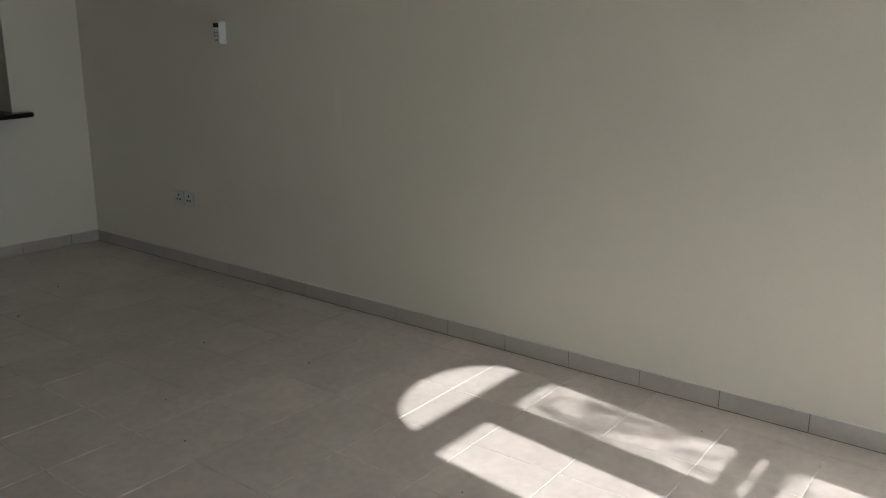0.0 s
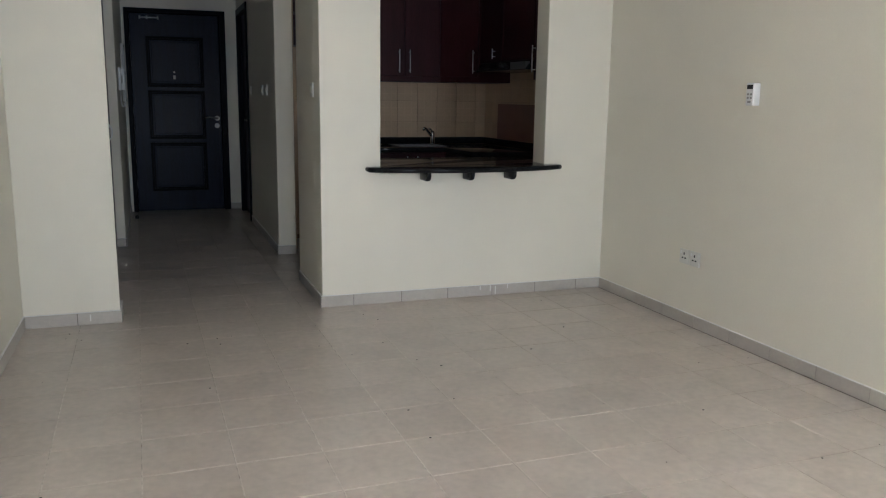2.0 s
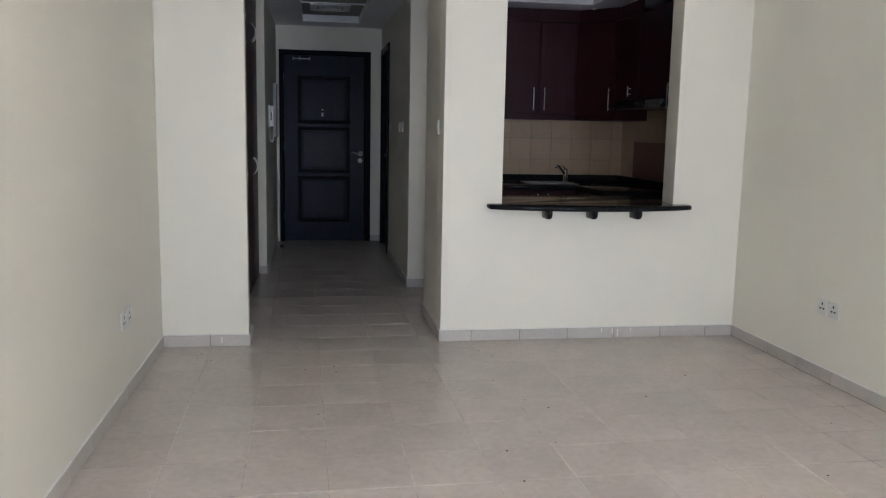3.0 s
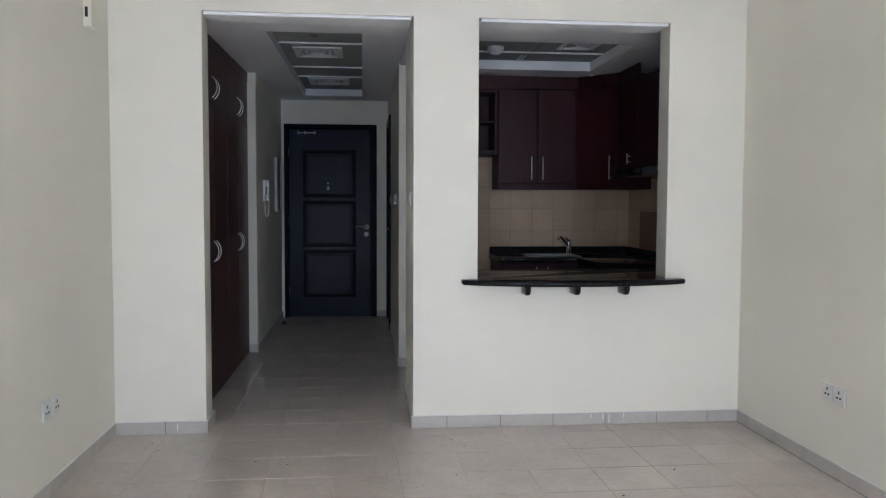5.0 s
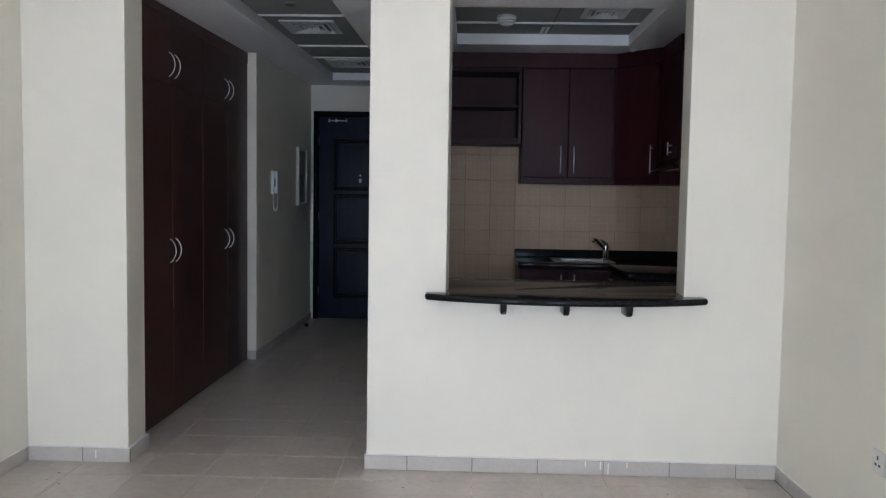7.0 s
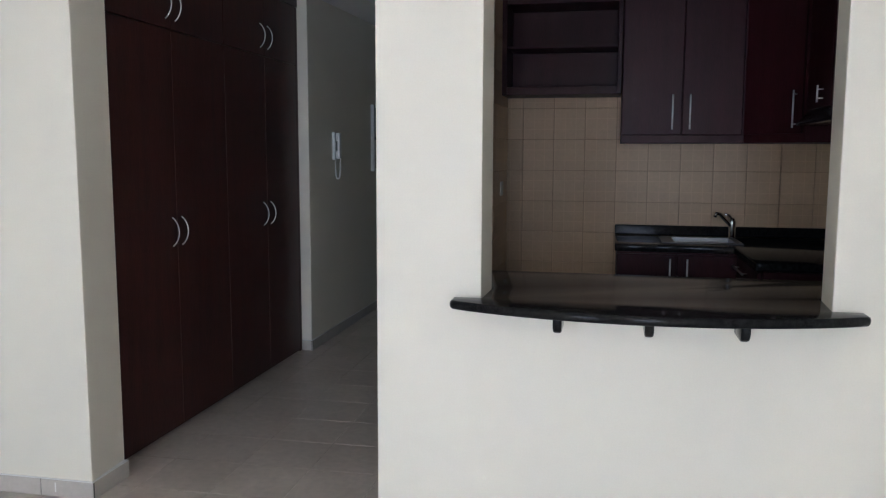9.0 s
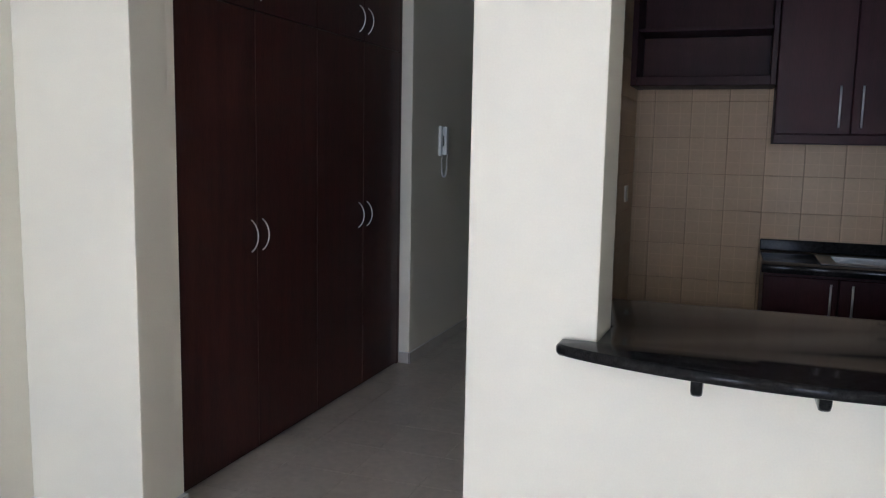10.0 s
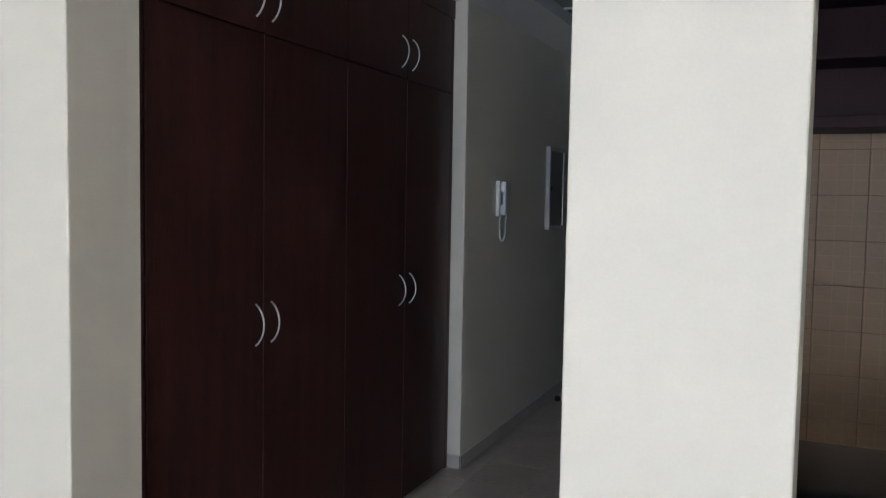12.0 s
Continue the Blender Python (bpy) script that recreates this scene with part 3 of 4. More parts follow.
def worktop():
    w = thing("worktop", "polished black granite L-shaped kitchen worktop with upstand", "worktop", (1.4, 2.2, WT - 0.04))
    # cut-out for the sink
    sx0, sx1, sy0, sy1 = 1.17, 1.52, 2.06, 2.36
    bm = cells([0.840, sx0, 1.485, sx1, KX1 - 0.012], [1.245, 1.915, sy0, sy1, KY - 0.012],
               lambda i, j: not (j == 0 and i < 2) and not (j == 2 and i in (1, 2)), WT - 0.04, WT, (0, 1, 2), 0.006)
    part("slab", bm, GRANITE, w, smooth=50)
    part("upstand", box(0.842, KX1 - 0.033, KY - 0.032, KY - 0.012, WT + 0.001, WT + 0.062, 0.004), GRANITE, w)
    part("upstand", box(KX1 - 0.032, KX1 - 0.012, 1.25, KY - 0.012, WT + 0.001, WT + 0.062, 0.004), GRANITE, w)
    s = thing("sink", "inset stainless steel sink with drainer", "sink", (1.34, 2.2, WT))
    rim = cells([1.105, sx0 + 0.008, sx1 - 0.008, 1.55], [sy0 - 0.045, sy0 + 0.008, sy1 - 0.008, sy1 + 0.05], lambda i, j: not (i == 1 and j == 1), WT + 0.001, WT + 0.006, (0, 1, 2), 0.002)
    part("rim", rim, SINK_STEEL, s)
    bowl = bmesh.new()
    lo, hi = WT - 0.16, WT + 0.004
    top = [bowl.verts.new((x, y, hi)) for x, y in ((sx0 + 0.008, sy0 + 0.008), (sx1 - 0.008, sy0 + 0.008), (sx1 - 0.008, sy1 - 0.008), (sx0 + 0.008, sy1 - 0.008))]
    bot = [bowl.verts.new((x, y, lo)) for x, y in ((sx0 + 0.03, sy0 + 0.03), (sx1 - 0.03, sy0 + 0.03), (sx1 - 0.03, sy1 - 0.03), (sx0 + 0.03, sy1 - 0.03))]
    for k in range(4):
        bowl.faces.new((top[k], top[(k + 1) % 4], bot[(k + 1) % 4], bot[k]))
    bowl.faces.new(bot)
    part("bowl", bowl, SINK_STEEL, s)
    t = thing("tap", "chrome single-lever kitchen mixer tap", "tap", (1.535, 2.385, WT + 0.006))
    body = tube([(1.535, 2.385, WT + 0.004), (1.535, 2.385, WT + 0.01), (1.535, 2.385, WT + 0.012), (1.535, 2.385, WT + 0.10), (1.532, 2.383, WT + 0.125)], 0.02, 14, radii=[0.028, 0.028, 0.021, 0.021, 0.016])
    part("body", body, CHROME, t)
    part("spout", tube([(1.53, 2.38, WT + 0.075), (1.50, 2.365, WT + 0.105), (1.455, 2.34, WT + 0.15), (1.435, 2.33, WT + 0.155), (1.425, 2.325, WT + 0.135)], 0.011, 10), CHROME, t)
    part("lever", tube([(1.532, 2.383, WT + 0.12), (1.515, 2.375, WT + 0.14), (1.485, 2.36, WT + 0.15)], 0.007, 8), CHROME, t)


CF = 2.2


def shelf_unit():
    s = thing("wall_shelf", "dark cherry open wall shelf unit, empty", "shelf", (0.5, CF, 1.70))
    x0, x1 = KX0 + 0.004, 0.855
    part("back", box(x0 + 0.02, x1 - 0.02, KY - 0.03, KY - 0.014, 1.73, 2.28), CABINET_WOOD, s)
    part("side", box(x0, x0 + 0.035, CF, KY - 0.012, 1.724, 2.285, 0.002), CABINET_WOOD, s)
    part("side", box(x1 - 0.025, x1, CF, KY - 0.012, 1.724, 2.285, 0.002), CABINET_WOOD, s)
    part("bottom", box(x0 + 0.036, x1 - 0.026, CF + 0.001, KY - 0.031, 1.724, 1.770, 0.002), CABINET_WOOD, s)
    part("shelf", box(x0 + 0.036, x1 - 0.026, CF + 0.03, KY - 0.031, 2.0, 2.018, 0.001), CABINET_WOOD, s)
    part("top", box(x0 + 0.036, x1 - 0.026, CF + 0.001, KY - 0.031, 2.255, 2.285, 0.001), CABINET_WOOD, s)


def wall_cabinet():
    c = thing("wall_cabinet", "dark cherry two-door kitchen wall cabinet, closed", "cabinet", (1.2, CF, 1.43))
    part("carcass", box(0.860, 1.548, CF + 0.022, KY - 0.012, 1.437, 2.285, 0.001), CABINET_WOOD, c)
    part("bottom_rail", box(0.860, 1.548, CF + 0.001, CF + 0.021, 1.437, 1.482, 0.002), CABINET_WOOD, c)
    part("side_stile", box(1.538, 1.548, CF + 0.001, CF + 0.021, 1.484, 2.285, 0.001), CABINET_WOOD, c)
    for a, b, hx in ((0.862, 1.202, 1.148), (1.205, 1.536, 1.246)):
        d = part("door", box(a, b, CF, CF + 0.02, 1.485, 2.283, 0.003), CABINET_WOOD, c)
        bar_handle(d, hx, CF, 1.515, 1.715)


def corner_cabinet():
    c = thing("wall_cabinet", "dark cherry diagonal corner wall cabinet, closed", "cabinet", (1.85, 2.2, 1.43))
    pts = [(1.552, CF + 0.02), (1.82, 1.94), (KX1 - 0.012, 1.94), (KX1 - 0.012, KY - 0.012), (1.552, KY - 0.012)]
    part("carcass", prism(pts, 1.437, 2.285, 0.001, 1), CABINET_WOOD, c)
    d = Vector((0.268, -0.28, 0)).normalized()
    nrm = Vector((d.y, -d.x, 0))
    p0 = Vector((1.552, CF + 0.02, 0)) + d * 0.012
    p1 = Vector((1.82, 1.94, 0)) - d * 0.012
    q = [p0 + nrm * 0.002, p1 + nrm * 0.002, p1 + nrm * 0.02, p0 + nrm * 0.02]
    dr = part("door", prism([(v.x, v.y) for v in q], 1.485, 2.283, 0.002, 1), CABINET_WOOD, c)
    h = p1 - d * 0.035 + nrm * 0.02
    bar_handle(dr, h.x, h.y, 1.515, 1.715, nrm.x, nrm.y)


def hood_cabinet():
    c = thing("wall_cabinet", "short dark cherry wall cabinet over the cooker hood", "cabinet", (2.0, 1.6, 1.6))
    part("carcass", box(1.84, KX1 - 0.012, 1.445, 1.936, 1.60, 2.285, 0.001), CABINET_WOOD, c)
    d = part("door", box(1.82, 1.838, 1.447, 1.934, 1.605, 2.283, 0.003), CABINET_WOOD, c)
    bar_handle(d, 1.82, 1.60, 1.628, 1.712, -1.0, 0.0)
    c2 = thing("wall_cabinet", "short dark cherry wall cabinet over the cooker hood", "cabinet", (2.0, 1.15, 1.6))
    part("carcass", box(1.84, KX1 - 0.012, 0.857, 1.443, 1.60, 2.285, 0.001), CABINET_WOOD, c2)
    part("door", box(1.82, 1.838, 0.859, 1.441, 1.605, 2.283, 0.003), CABINET_WOOD, c2)
    c3 = thing("wall_cabinet", "dark cherry full-height wall cabinet beside the hood, closed", "cabinet", (2.0, 0.55, 1.437))
    part("carcass", box(1.84, KX1 - 0.012, 0.262, 0.854, 1.437, 2.285, 0.001), CABINET_WOOD, c3)
    d3 = part("door", box(1.82, 1.838, 0.264, 0.852, 1.445, 2.283, 0.003), CABINET_WOOD, c3)
    bar_handle(d3, 1.82, 0.825, 1.50, 1.70, -1.0, 0.0)
    h = thing("cooker_hood", "slim black cooker hood under the wall cabinet", "cooker hood", (1.95, 1.38, 1.522))
    wedge = bmesh.new()                     # the visor slopes down from the cabinet's front edge
    prof = [(KX1 - 0.012, 1.522), (1.765, 1.522), (1.765, 1.536), (1.822, 1.597), (KX1 - 0.012, 1.597)]
    f = wedge.faces.new([wedge.verts.new((x, 0.862, z)) for x, z in prof])
    for e in bmesh.ops.extrude_face_region(wedge, geom=[f])["geom"]:
        if isinstance(e, bmesh.types.BMVert):
            e.co.y = 1.90
    bmesh.ops.recalc_face_normals(wedge, faces=wedge.faces[:])
    bmesh.ops.bevel(wedge, geom=wedge.edges[:], offset=0.004, segments=2, affect="EDGES", profile=0.5)
    part("body", wedge, HOOD, h)
    part("control_strip", box(1.762, 1.80, 0.88, 1.16, 1.528, 1.585, 0.002), HOOD_PLATE, h, "dull grey switch plate")


base_cabinet(), side_cabinet(), worktop(), shelf_unit(), wall_cabinet(), corner_cabinet(), hood_cabinet()
co = thing("cabinet_cornice", "dark cherry filler board between wall cabinets and ceiling", "cornice", (1.2, CF, 2.29))
part("board", box(KX0 + 0.004, 1.552, CF + 0.004, CF + 0.022, 2.288, KSOFFIT - 0.003, 0.001), CABINET_WOOD, co)
q = [(1.553, CF + 0.022), (1.553, CF + 0.004), (1.813, 1.932), (KX1 - 0.012, 1.932), (KX1 - 0.012, 1.95), (1.823, 1.95)]
part("board", prism(q, 2.288, KSOFFIT - 0.003), CABINET_WOOD, co)
part("board", box(1.82, 1.838, 1.445, 1.925, 2.288, KSOFFIT - 0.003, 0.001), CABINET_WOOD, co)

# thin red-brown sheet over the lower side wall tiles
sb = thing("red_brown_sheet", "red-brown sheet over the tiles behind the worktop", "panel", (KX1 - 0.012, 1.73, WT + 0.062))
part("board", box(KX1 - 0.0135, KX1 - 0.0088, 1.26, 2.2, WT + 0.0625, 1.25, 0.001), RED_BROWN, sb)

# ---- fixtures ----
def vent(x0, x1, y0, y1, z, label, group):
    v = thing("ceiling_vent", label, "air vent", ((x0 + x1) / 2, (y0 + y1) / 2, z), group=group)
    fr = cells([x0, x0 + 0.035, x1 - 0.035, x1], [y0, y0 + 0.035, y1 - 0.035, y1], lambda i, j: not (i == 1 and j == 1), z - 0.012, z, (0, 1, 2), 0.003)
    part("frame", fr, METAL_WHITE, v)
    part("backing", box(x0 + 0.03, x1 - 0.03, y0 + 0.03, y1 - 0.03, z - 0.002, z - 0.0005), GREY_PLASTIC, v)
    cx, cy, hx, hy = (x0 + x1) / 2, (y0 + y1) / 2, (x1 - x0) / 2 - 0.036, (y1 - y0) / 2 - 0.036
    for k in range(3):
        o, i = 1.0 - 0.30 * k, 0.80 - 0.30 * k      # each blade ring slopes down and outwards
        ring = bmesh.new()
        rows = [[ring.verts.new((cx + sx * hx * f, cy + sy * hy * f, z + dz)) for sx, sy in ((-1, -1), (1, -1), (1, 1), (-1, 1))]
                for f, dz in ((o, -0.016), (i, -0.003), (i - 0.012, -0.003), (o - 0.012, -0.018))]
        for p, q in zip(rows, rows[1:] + rows[:1]):
            for e in range(4):
                ring.faces.new((p[e], p[(e + 1) % 4], q[(e + 1) % 4], q[e]))
        bmesh.ops.recalc_face_normals(ring, faces=ring.faces[:])
        part("slat", ring, METAL_WHITE, v)
    for k in range(1, 8):
        x = x0 + 0.04 + (x1 - x0 - 0.08) * k / 8
        part("deflector", box(x - 0.0015, x + 0.0015, cy - hy * 0.95, cy + hy * 0.95, z - 0.010, z - 0.003), GREY_PLASTIC, v)


KZ = KSOFFIT + 0.0765
vent(-0.815, -0.445, 1.575, 1.985, SOFFIT + 0.0765 + FALL * 1.575, "white louvred air vent in the corridor ceiling tray", "corridor vents")
vent(-0.815, -0.420, 3.32, 3.73, SOFFIT + 0.0765 + FALL * 3.32, "white louvred air vent in the corridor ceiling tray", "corridor vents")
vent(1.155, 1.435, 1.07, 1.365, KZ, "small white louvred air vent in the kitchen ceiling tray", "")
for x, y in ((-0.624, 1.09), (-0.616, 4.10)):
    PZ = SOFFIT + 0.0765 + FALL * (y - 0.04)
    dl = thing("downlight", "small round recessed downlight, off", "downlight", (x, y, PZ), group="corridor downlights")
    part("rim", tube([(x, y, PZ - 0.0005), (x, y, PZ - 0.006)], 0.042, 20), PANEL_GREY, dl)
    part("lens", tube([(x, y, PZ - 0.0065), (x, y, PZ - 0.008)], 0.03, 20), BLACK, dl)
sd = thing("smoke_detector", "white round smoke detector on the kitchen ceiling tray", "smoke detector", (0.695, 1.36, KZ))
part("base", tube([(0.695, 1.36, KZ - 0.0005), (0.695, 1.36, KZ - 0.03)], 0.062, 24), WHITE_PLASTIC, sd)
part("sensor", tube([(0.695, 1.36, KZ - 0.031), (0.695, 1.36, KZ - 0.045), (0.695, 1.36, KZ - 0.06)], 0.05, 24, radii=[0.046, 0.05, 0.022]), WHITE_PLASTIC, sd)
part("grille", tube([(0.695, 1.36, KZ - 0.0445), (0.695, 1.36, KZ - 0.0475)], 0.0515, 24), GREY_PLASTIC, sd)


def wall_plate(name, label, cat, x, y, z, side, kind_of, group=""):
    """A square plate on a wall that faces side (+1: towards +x)."""
    p = thing(name, label, cat, (x, y, z), group=group)
    s = 0.043
    a, b = sorted((x + side * 0.0005, x + side * 0.011))
    part("plate", box(a, b, y - s, y + s, z - s, z + s, 0.003, segments=2), SOCKET_PLASTIC, p)
    if kind_of == "socket":
        for dy, dz, w, h in ((0, 0.017, 0.007, 0.012), (-0.013, -0.009, 0.011, 0.007), (0.013, -0.009, 0.011, 0.007)):
            a, b = sorted((x + side * 0.0095, x + side * 0.0115))
            part("slot", box(a, b, y + dy - w / 1.4, y + dy + w / 1.4, z + dz - h / 1.6, z + dz + h / 1.6), BLACK, p)
        a, b = sorted((x + side * 0.0105, x + side * 0.014))
        part("rocker", box(a, b, y + 0.022, y + 0.034, z + 0.014, z + 0.032, 0.001), WHITE_PLASTIC, p)
    else:
        a, b = sorted((x + side * 0.0105, x + side * 0.015))
        part("rocker", box(a, b, y - 0.012, y + 0.012, z - 0.022, z + 0.022, 0.002), CREAM_PLASTIC, p)
    return p


for y in (-0.955, -1.052):
    wall_plate("socket_outlet", "white square wall socket outlet above the skirting", "socket", XR, y, 0.402, -1, "socket", "right wall sockets")
for y in (-0.99, -0.878):
    wall_plate("socket_outlet", "white square wall socket outlet above the skirting", "socket", XL, y, 0.395, 1, "socket", "left wall sockets")
for y in (3.46, 2.57, 2.29):
    wall_plate("light_switch", "white square light switch on the corridor wall", "light switch", -0.004, y, 1.345, -1, "switch", "corridor switches")
wall_plate("light_switch", "cream light switch on the wall return", "light switch", 0.0, 0.215, 1.338, -1, "switch")
wall_plate("light_switch", "white light switch on the tiled kitchen wall", "light switch", KX0 + 0.009, 2.2, 1.16, 1, "switch")


def thermostat():
    t = thing("thermostat", "white wall thermostat with a small dark display", "thermostat", (XR, -1.45, 1.34))
    part("case", box(XR - 0.044, XR - 0.0005, -1.470, -1.415, 1.283, 1.397, 0.004, segments=2), WHITE_PLASTIC, t)
    part("display", box(XR - 0.0455, XR - 0.043, -1.464, -1.421, 1.366, 1.388, 0.0005), BLACK, t)
    for z in (1.340, 1.322):
        for y in (-1.454, -1.431):
            part("button", box(XR - 0.046, XR - 0.043, y - 0.006, y + 0.006, z - 0.005, z + 0.005, 0.001), PANEL_GREY, t)
    part("button", box(XR - 0.046, XR - 0.043, -1.454, -1.431, 1.296, 1.307, 0.001), PANEL_GREY, t)


thermostat()
al = thing("wall_sensor", "cream wall-mounted sensor box with a dark slot", "sensor", (XL, -0.36, 2.29))
part("case", box(XL + 0.0005, XL + 0.045, -0.405, -0.31, 2.185, 2.39, 0.008, segments=2), CREAM_PLASTIC, al)
part("slot", box(XL + 0.014, XL + 0.028, -0.4065, -0.403, 2.235, 2.285, 0.0005), BLACK, al)


def intercom():
    i = thing("intercom", "white wall intercom with handset and curled cord", "intercom", (CX, 3.060, 1.42))
    part("base", box(CX + 0.0005, CX + 0.022, 2.980, 3.070, 1.325, 1.525, 0.004, segments=2), WHITE_PLASTIC, i)
    h = box(CX + 0.033, CX + 0.052, 3.000, 3.048, 1.33, 1.52, 0.006, segments=2)
    box(CX + 0.0225, CX + 0.040, 3.000, 3.048, 1.462, 1.518, 0.004, h)
    box(CX + 0.0225, CX + 0.040, 3.000, 3.048, 1.332, 1.388, 0.004, h)
    part("handset", h, WHITE_PLASTIC, i)
    part("button_strip", box(CX + 0.022, CX + 0.024, 3.005, 3.043, 1.392, 1.458, 0.0005), GREY_PLASTIC, i, "grey button strip")
    pts = []
    for k in range(241):
        u = k / 240
        a = u * 2 * math.pi * 38
        mid = math.pi * u
        x = CX + 0.029 - 0.018 * math.cos(mid)
        z = 1.33 - 0.148 * math.sin(mid) ** 0.45
        pts.append((x + 0.0035 * math.cos(a), 3.024 + 0.0035 * math.sin(a), z))
    part("cord", tube(pts, 0.003, 5), WHITE_PLASTIC, i)


intercom()
# paler tone paints the light on the box's window-side edge
LIT_BOX_EDGE = mat("panel_frame_lit_tone", (0.62, 0.61, 0.58), 0.65, var=0.05, bump=0)
eb = thing("breaker_box", "grey flush breaker box, its frame coloured paler as a lit edge", "electrical panel", (CX, 4.160, 1.5))
part("frame", cells([3.970, 3.995, 4.325, 4.350], [1.22, 1.245, 1.76, 1.785], lambda i, j: not (i == 1 and j == 1), CX + 0.0005, CX + 0.03, (1, 2, 0), 0.002), LIT_BOX_EDGE, eb)
part("door", box(CX + 0.0005, CX + 0.022, 3.997, 4.323, 1.247, 1.758, 0.002), PANEL_GREY, eb)
part("latch", box(CX + 0.022, CX + 0.034, 4.005, 4.025, 1.485, 1.515, 0.002), BLACK, eb)
ds = thing("door_stop", "small black rubber door stop on the floor", "door stop", (-1.14, 4.17, 0))
part("stop", tube([(-1.14, 4.17, 0), (-1.14, 4.17, 0.025), (-1.14, 4.17, 0.034)], 0.02, 14, radii=[0.022, 0.02, 0.012]), BLACK, ds)

sp = thing("sprinkler_head", "small white sprinkler cap on the kitchen soffit", "sprinkler", (1.63, 2.06, KSOFFIT))
part("cap", tube([(1.63, 2.06, KSOFFIT - 0.0005), (1.63, 2.06, KSOFFIT - 0.006), (1.63, 2.06, KSOFFIT - 0.016)], 0.018, 14, radii=[0.024, 0.02, 0.009]), WHITE_PLASTIC, sp)

FOOT_JOINT = mat("dark_foot_joint", (0.05, 0.04, 0.032), 0.9, var=0.4, scale=8)


JOINT = mat("dark_tile_joint", (0.16, 0.145, 0.125), 0.95, var=0.5, scale=14, bump=0.1)


# ---- skirting ----
def skirting(name, label, p0, p1, nrm, first, pitch=0.311, h=0.070, t=0.010, gap=False):
    """Tiles along the foot of a wall, from p0 to p1, with a line of caulk on top."""
    s = thing(name, label, "skirting", (p0[0], p0[1], 0), kind="structure")
    p0, p1, nrm = Vector((*p0, 0)), Vector((*p1, 0)), Vector((*nrm, 0))
    d = (p1 - p0).normalized()
    length = (p1 - p0).length
    rnd = random.Random(int(1000 * abs(p0.x + 3 * p0.y)))
    cuts = [0.0]
    c = first
    while c < length - 0.02:
        if c > 0.02:
            cuts.append(c)
        c += pitch
    cuts.append(length)
    for a, b in zip(cuts, cuts[1:]):
        q0, q1 = p0 + d * (a + 0.0016), p0 + d * (b - 0.0016) + nrm * (t + rnd.uniform(-0.0008, 0.0008))
        x0, x1 = sorted((q0.x, q1.x))
        y0, y1 = sorted((q0.y, q1.y))
        part("tile", box(x0, x1, y0, y1, 0.0005, h + rnd.uniform(-0.0012, 0.0006), 0.0015), SKIRT, s)
    q0, q1 = p0 + nrm * 0.0002, p1 + nrm * (t - 0.0035)
    x0, x1 = sorted((q0.x, q1.x))
    y0, y1 = sorted((q0.y, q1.y))
    part("grout", box(x0, x1, y0, y1, 0.0006, h - 0.0004), JOINT, s, "recessed grey grout")
    q0, q1 = p0 + nrm * 0.0003, p1 + nrm * (t - 0.002)
    x0, x1 = sorted((q0.x, q1.x))
    y0, y1 = sorted((q0.y, q1.y))
    part("caulk", box(x0, x1, y0, y1, h, h + 0.003), CAULK, s)
    # thin dark strip where the skirting meets the floor
    if gap:
        q0, q1 = p0 + nrm * t, p1 + nrm * (t + 0.0025)
        x0, x1 = sorted((q0.x, q1.x))
        y0, y1 = sorted((q0.y, q1.y))
        part("joint", box(x0, x1, y0, y1, 0.0, 0.0012), FOOT_JOINT, s, "dark joint at the floor")


SK = "beige-grey tile skirting along the wall foot"
skirting("baseboard", SK, (XR, YB), (XR, -0.011), (-1, 0), 0.002, gap=True)
skirting("baseboard", SK, (-0.010, 0), (XR, 0), (0, -1), 0.209, 0.3165)
skirting("baseboard", SK, (XL, 0), (-1.166, 0), (0, -1), 0.277)
skirting("baseboard", SK, (XL, YB), (XL, -0.011), (1, 0), 0.12)
skirting("baseboard", SK, (-1.188, 0.0), (-1.188, 0.237), (1, 0), 0.3, t=0.022)
skirting("baseboard", SK, (0.0, 0.0), (0.0, 0.80), (-1, 0), 0.31)
skirting("baseboard", SK, (CX, 2.50), (CX, CY), (1, 0), 0.31)
skirting("baseboard", SK, (CX - 0.068, 2.51), (CX + 0.01, 2.51), (0, -1), 0.3)
skirting("baseboard", SK, (-0.004, 1.79), (-0.004, 3.64), (-1, 0), 0.31)
skirting("baseboard", SK, (-0.014, 1.80), (KX0, 1.80), (0, -1), 0.31)
skirting("baseboard", SK, (-0.128, CY), (-0.006, CY), (0, -1), 0.31)

# paint splashes on the skirting and a slightly paler streak on the wall
for k, (x, z0, z1) in enumerate(((1.062, 0.042, 0.066), (1.135, 0.028, 0.068), (1.172, 0.006, 0.060), (1.262, 0.040, 0.067), (-1.335, 0.02, 0.06))):
    dr = thing("paint_drip", "thin white paint drip on the skirting tile", "paint mark", (x, -0.0102, z0), group="skirting paint drips")
    part("drip", box(x - 0.003, x + 0.003, -0.0112, -0.0101, z0, z1, 0.0004), CAULK, dr)

STREAK = mat("pale_streak", (0.852, 0.80, 0.672), 0.5, var=0.02, scale=4, fine=120, bump=0.05, bump_dist=0.001)
sk = bmesh.new()
ring = [(-2.272 + 0.020 * math.cos(a) + 0.004 * math.sin(5 * a), 1.0 + 0.17 * math.sin(a)) for a in (2 * math.pi * k / 20 for k in range(20))]
f = sk.faces.new([sk.verts.new((XR - 0.0002, y, z)) for y, z in ring])
for e in bmesh.ops.extrude_face_region(sk, geom=[f])["geom"]:
    if isinstance(e, bmesh.types.BMVert):
        e.co.x = XR - 0.0007
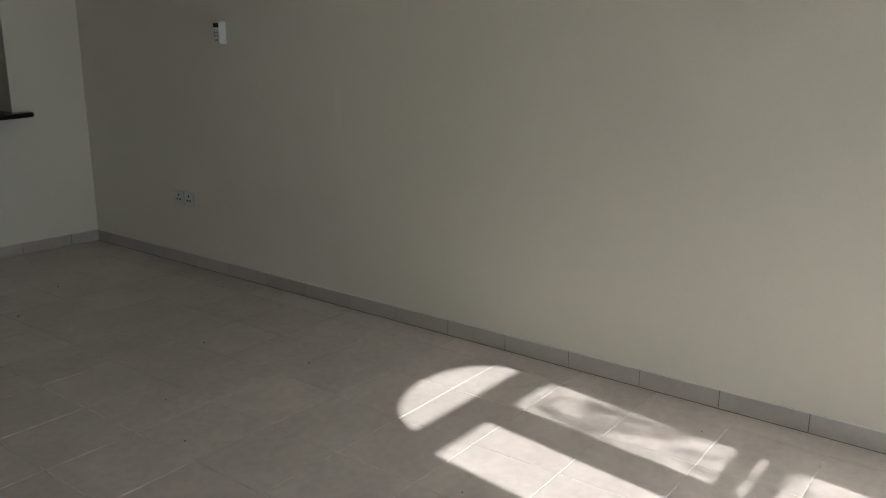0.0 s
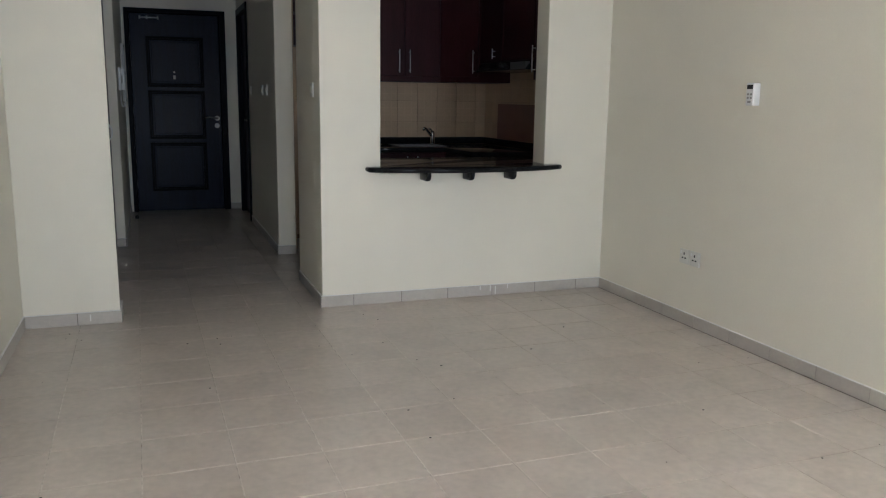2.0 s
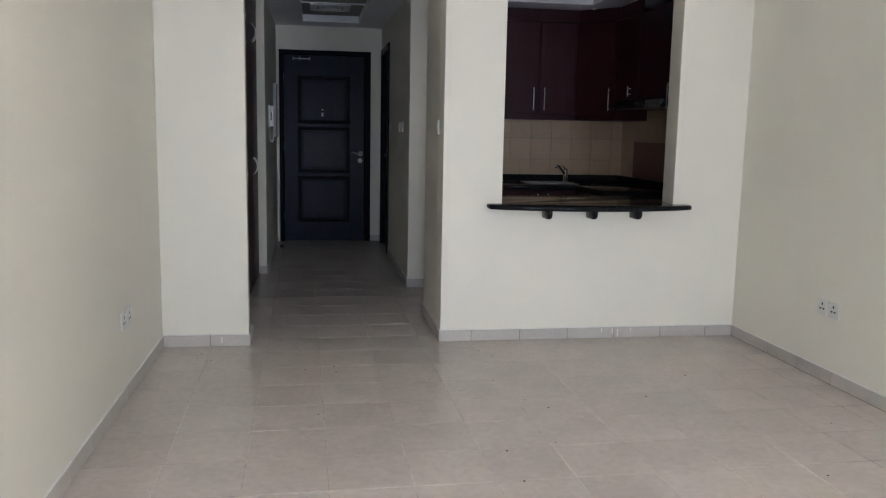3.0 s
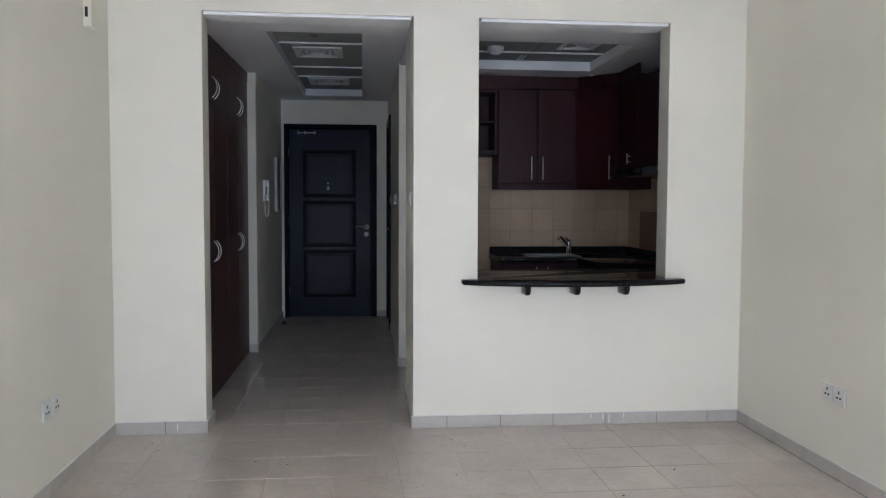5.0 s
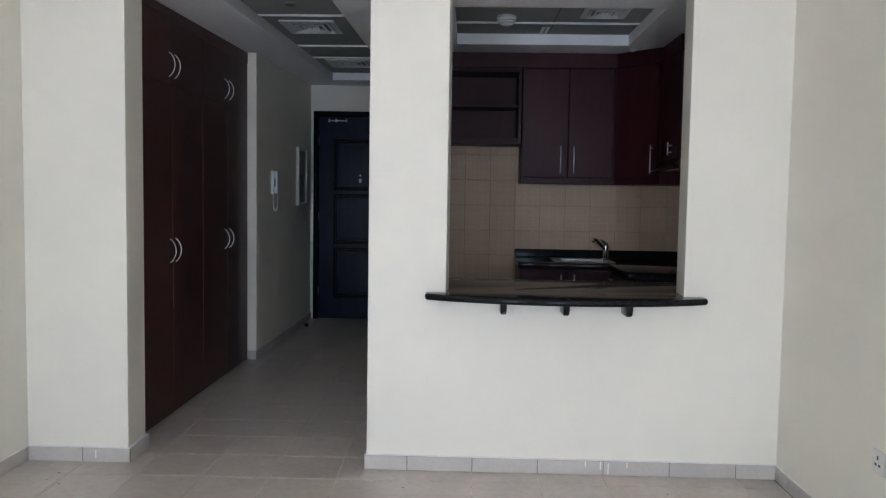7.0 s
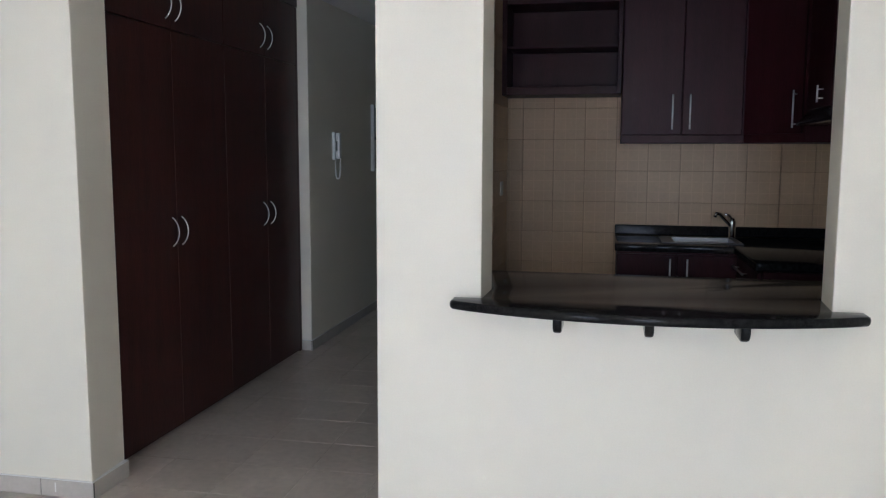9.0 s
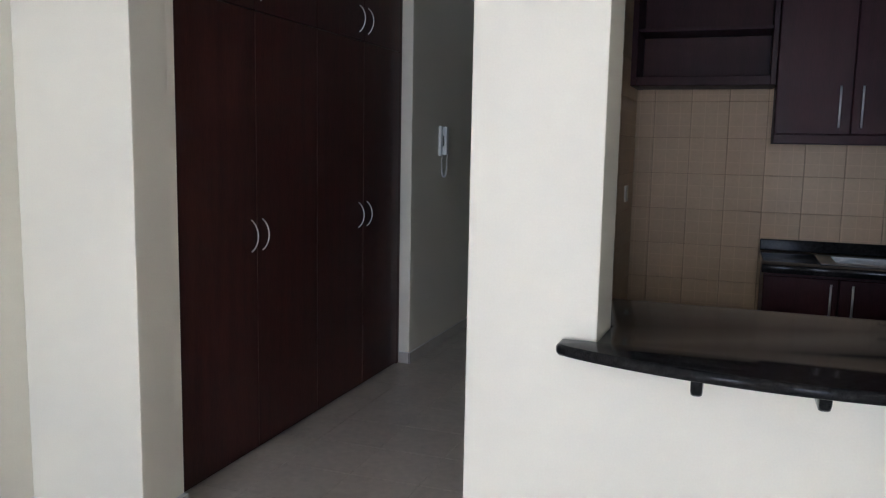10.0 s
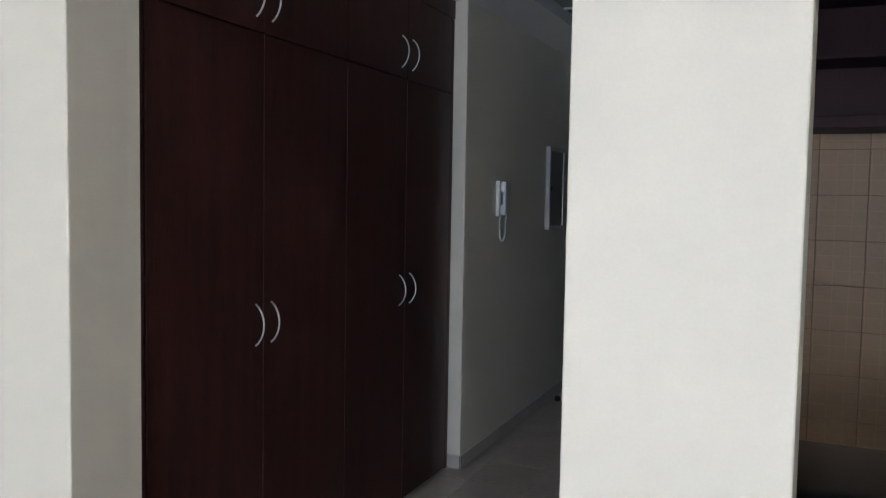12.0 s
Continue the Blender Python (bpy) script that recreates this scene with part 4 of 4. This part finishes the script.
bmesh.ops.recalc_face_normals(sk, faces=sk.faces[:])
tagged(part("paint_mark", sk, STREAK), "faint paler streak on the cream wall", "paint mark")

# ---- kitchen wall tiles ----
def tile_mesh(cache, key, material, make):
    if key not in cache:
        bm = make()
        me = bpy.data.meshes.new("tile")
        bm.normal_update()
        bm.to_mesh(me)
        bm.free()
        me.materials.append(material)
        cache[key] = me
    return cache[key]


def spans(lo, hi, first, pitch, gap):
    """Cut the stretch lo..hi at first + k * pitch; gives the middle and the width of each piece."""
    k = math.floor((lo - first) / pitch)
    out = []
    while first + k * pitch < hi:
        a, b = max(lo, first + k * pitch + gap / 2), min(hi, first + (k + 1) * pitch - gap / 2)
        if b - a > 0.012:
            out.append(((a + b) / 2, b - a))
        k += 1
    return out


cache = {}
for xm, w in spans(KX0 + 0.002, KX1 - 0.002, 0.248, 0.1965, 0.0022):
    for zm, h in spans(0.04, 1.80, 0.677, 0.1965, 0.0022):
        me = tile_mesh(cache, ("b", round(w, 4), round(h, 4)), WALL_TILE, lambda: box(-w / 2, w / 2, -0.008, 0, -h / 2, h / 2, 0.0015))
        t = new("tile", me)
        t.parent = wall_k
        t.location = (xm, KY - 0.0005, zm)
for ym, w in spans(0.25, KY - 0.010, KY - 0.1965, 0.1965, 0.0022):
    for zm, h in spans(0.80, 1.65, 0.677, 0.1965, 0.0022):
        me = tile_mesh(cache, ("r", round(w, 4), round(h, 4)), WALL_TILE, lambda: box(-0.008, 0, -w / 2, w / 2, -h / 2, h / 2, 0.0015))
        t = new("tile", me)
        t.parent = wall_kr
        t.location = (KX1 - 0.0005, ym, zm)
clad = structure(part("wall_kitchen_left", box(KX0 + 0.0003, KX0 + 0.001, 1.80, KY - 0.002, 0, TOP - 0.4), TILE_GROUT), "tiled kitchen face of the corridor wall", "wall")
for ym, w in spans(1.803, KY - 0.010, KY - 0.1965, 0.1965, 0.0022):
    for zm, h in spans(0.04, 2.40, 0.677, 0.1965, 0.0022):
        me = tile_mesh(cache, ("l", round(w, 4), round(h, 4)), WALL_TILE, lambda: box(0, 0.008, -w / 2, w / 2, -h / 2, h / 2, 0.0015))
        t = new("tile", me)
        t.parent = clad
        t.location = (KX0 + 0.001, ym, zm)

# ---- floor ----
floor = structure(part("floor", box(XL - 0.2, KX1 + 0.2, YO, CY + 0.2, -0.12, -0.0018), GROUT), "beige-grey porcelain tile floor with pale grout", "floor")
PX, PY, FX, FY, GAP, TURN = 0.3165, 0.3185, -0.413, -2.075, 0.0045, 0.013   # the tiles lie slightly askew to the walls
me = tile_mesh(cache, "f", FLOOR_TILE, lambda: box(-(PX - GAP) / 2, (PX - GAP) / 2, -(PY - GAP) / 2, (PY - GAP) / 2, -0.004, 0, 0.0008))
rest = bmesh.new()
for i in range(-6, 10):
    for j in range(-13, 24):
        u, w = (i + 0.5) * PX, (j + 0.5) * PY
        x, y = FX + u - TURN * w, FY + w + TURN * u
        if (XL - 0.14 < x < XR + 0.14 and YB - 0.14 < y < 0.05) or (-1.42 < x < 0.12 and 0.05 <= y < CY + 0.18):
            t = new("tile", me)
            t.parent = floor
            t.location, t.rotation_euler.z = (x, y, 0), TURN
        elif 0.05 < x < KX1 and 0.05 < y < KY + 0.05:
            own = box(-(PX - GAP) / 2, (PX - GAP) / 2, -(PY - GAP) / 2, (PY - GAP) / 2, -0.004, 0, 0.0008)
            bmesh.ops.rotate(own, verts=own.verts[:], cent=(0, 0, 0), matrix=Matrix.Rotation(TURN, 3, "Z"))
            bmesh.ops.translate(own, verts=own.verts[:], vec=(x, y, 0))
            merge(rest, own)
tagged(part("tile", rest, FLOOR_TILE, floor), kind="stuff")

# specks of dirt on the floor
rnd = random.Random(11)
dirt = bmesh.new()
for k in range(55):
    x, y = rnd.uniform(XL + 0.1, XR - 0.05), rnd.uniform(-4.6, -0.1)
    s = rnd.uniform(0.002, 0.0055)
    own = bmesh.new()
    bmesh.ops.create_icosphere(own, subdivisions=1, radius=s)
    for v in own.verts:
        v.co = Vector((v.co.x * rnd.uniform(0.7, 1.5), v.co.y, max(0, v.co.z * 0.5 + s * 0.3))) + Vector((x, y, 0.0002))
    merge(dirt, own)
tagged(part("floor_dirt", dirt, BLACK), "scattered dark crumbs of dirt on the tiles", "dirt", kind="stuff")
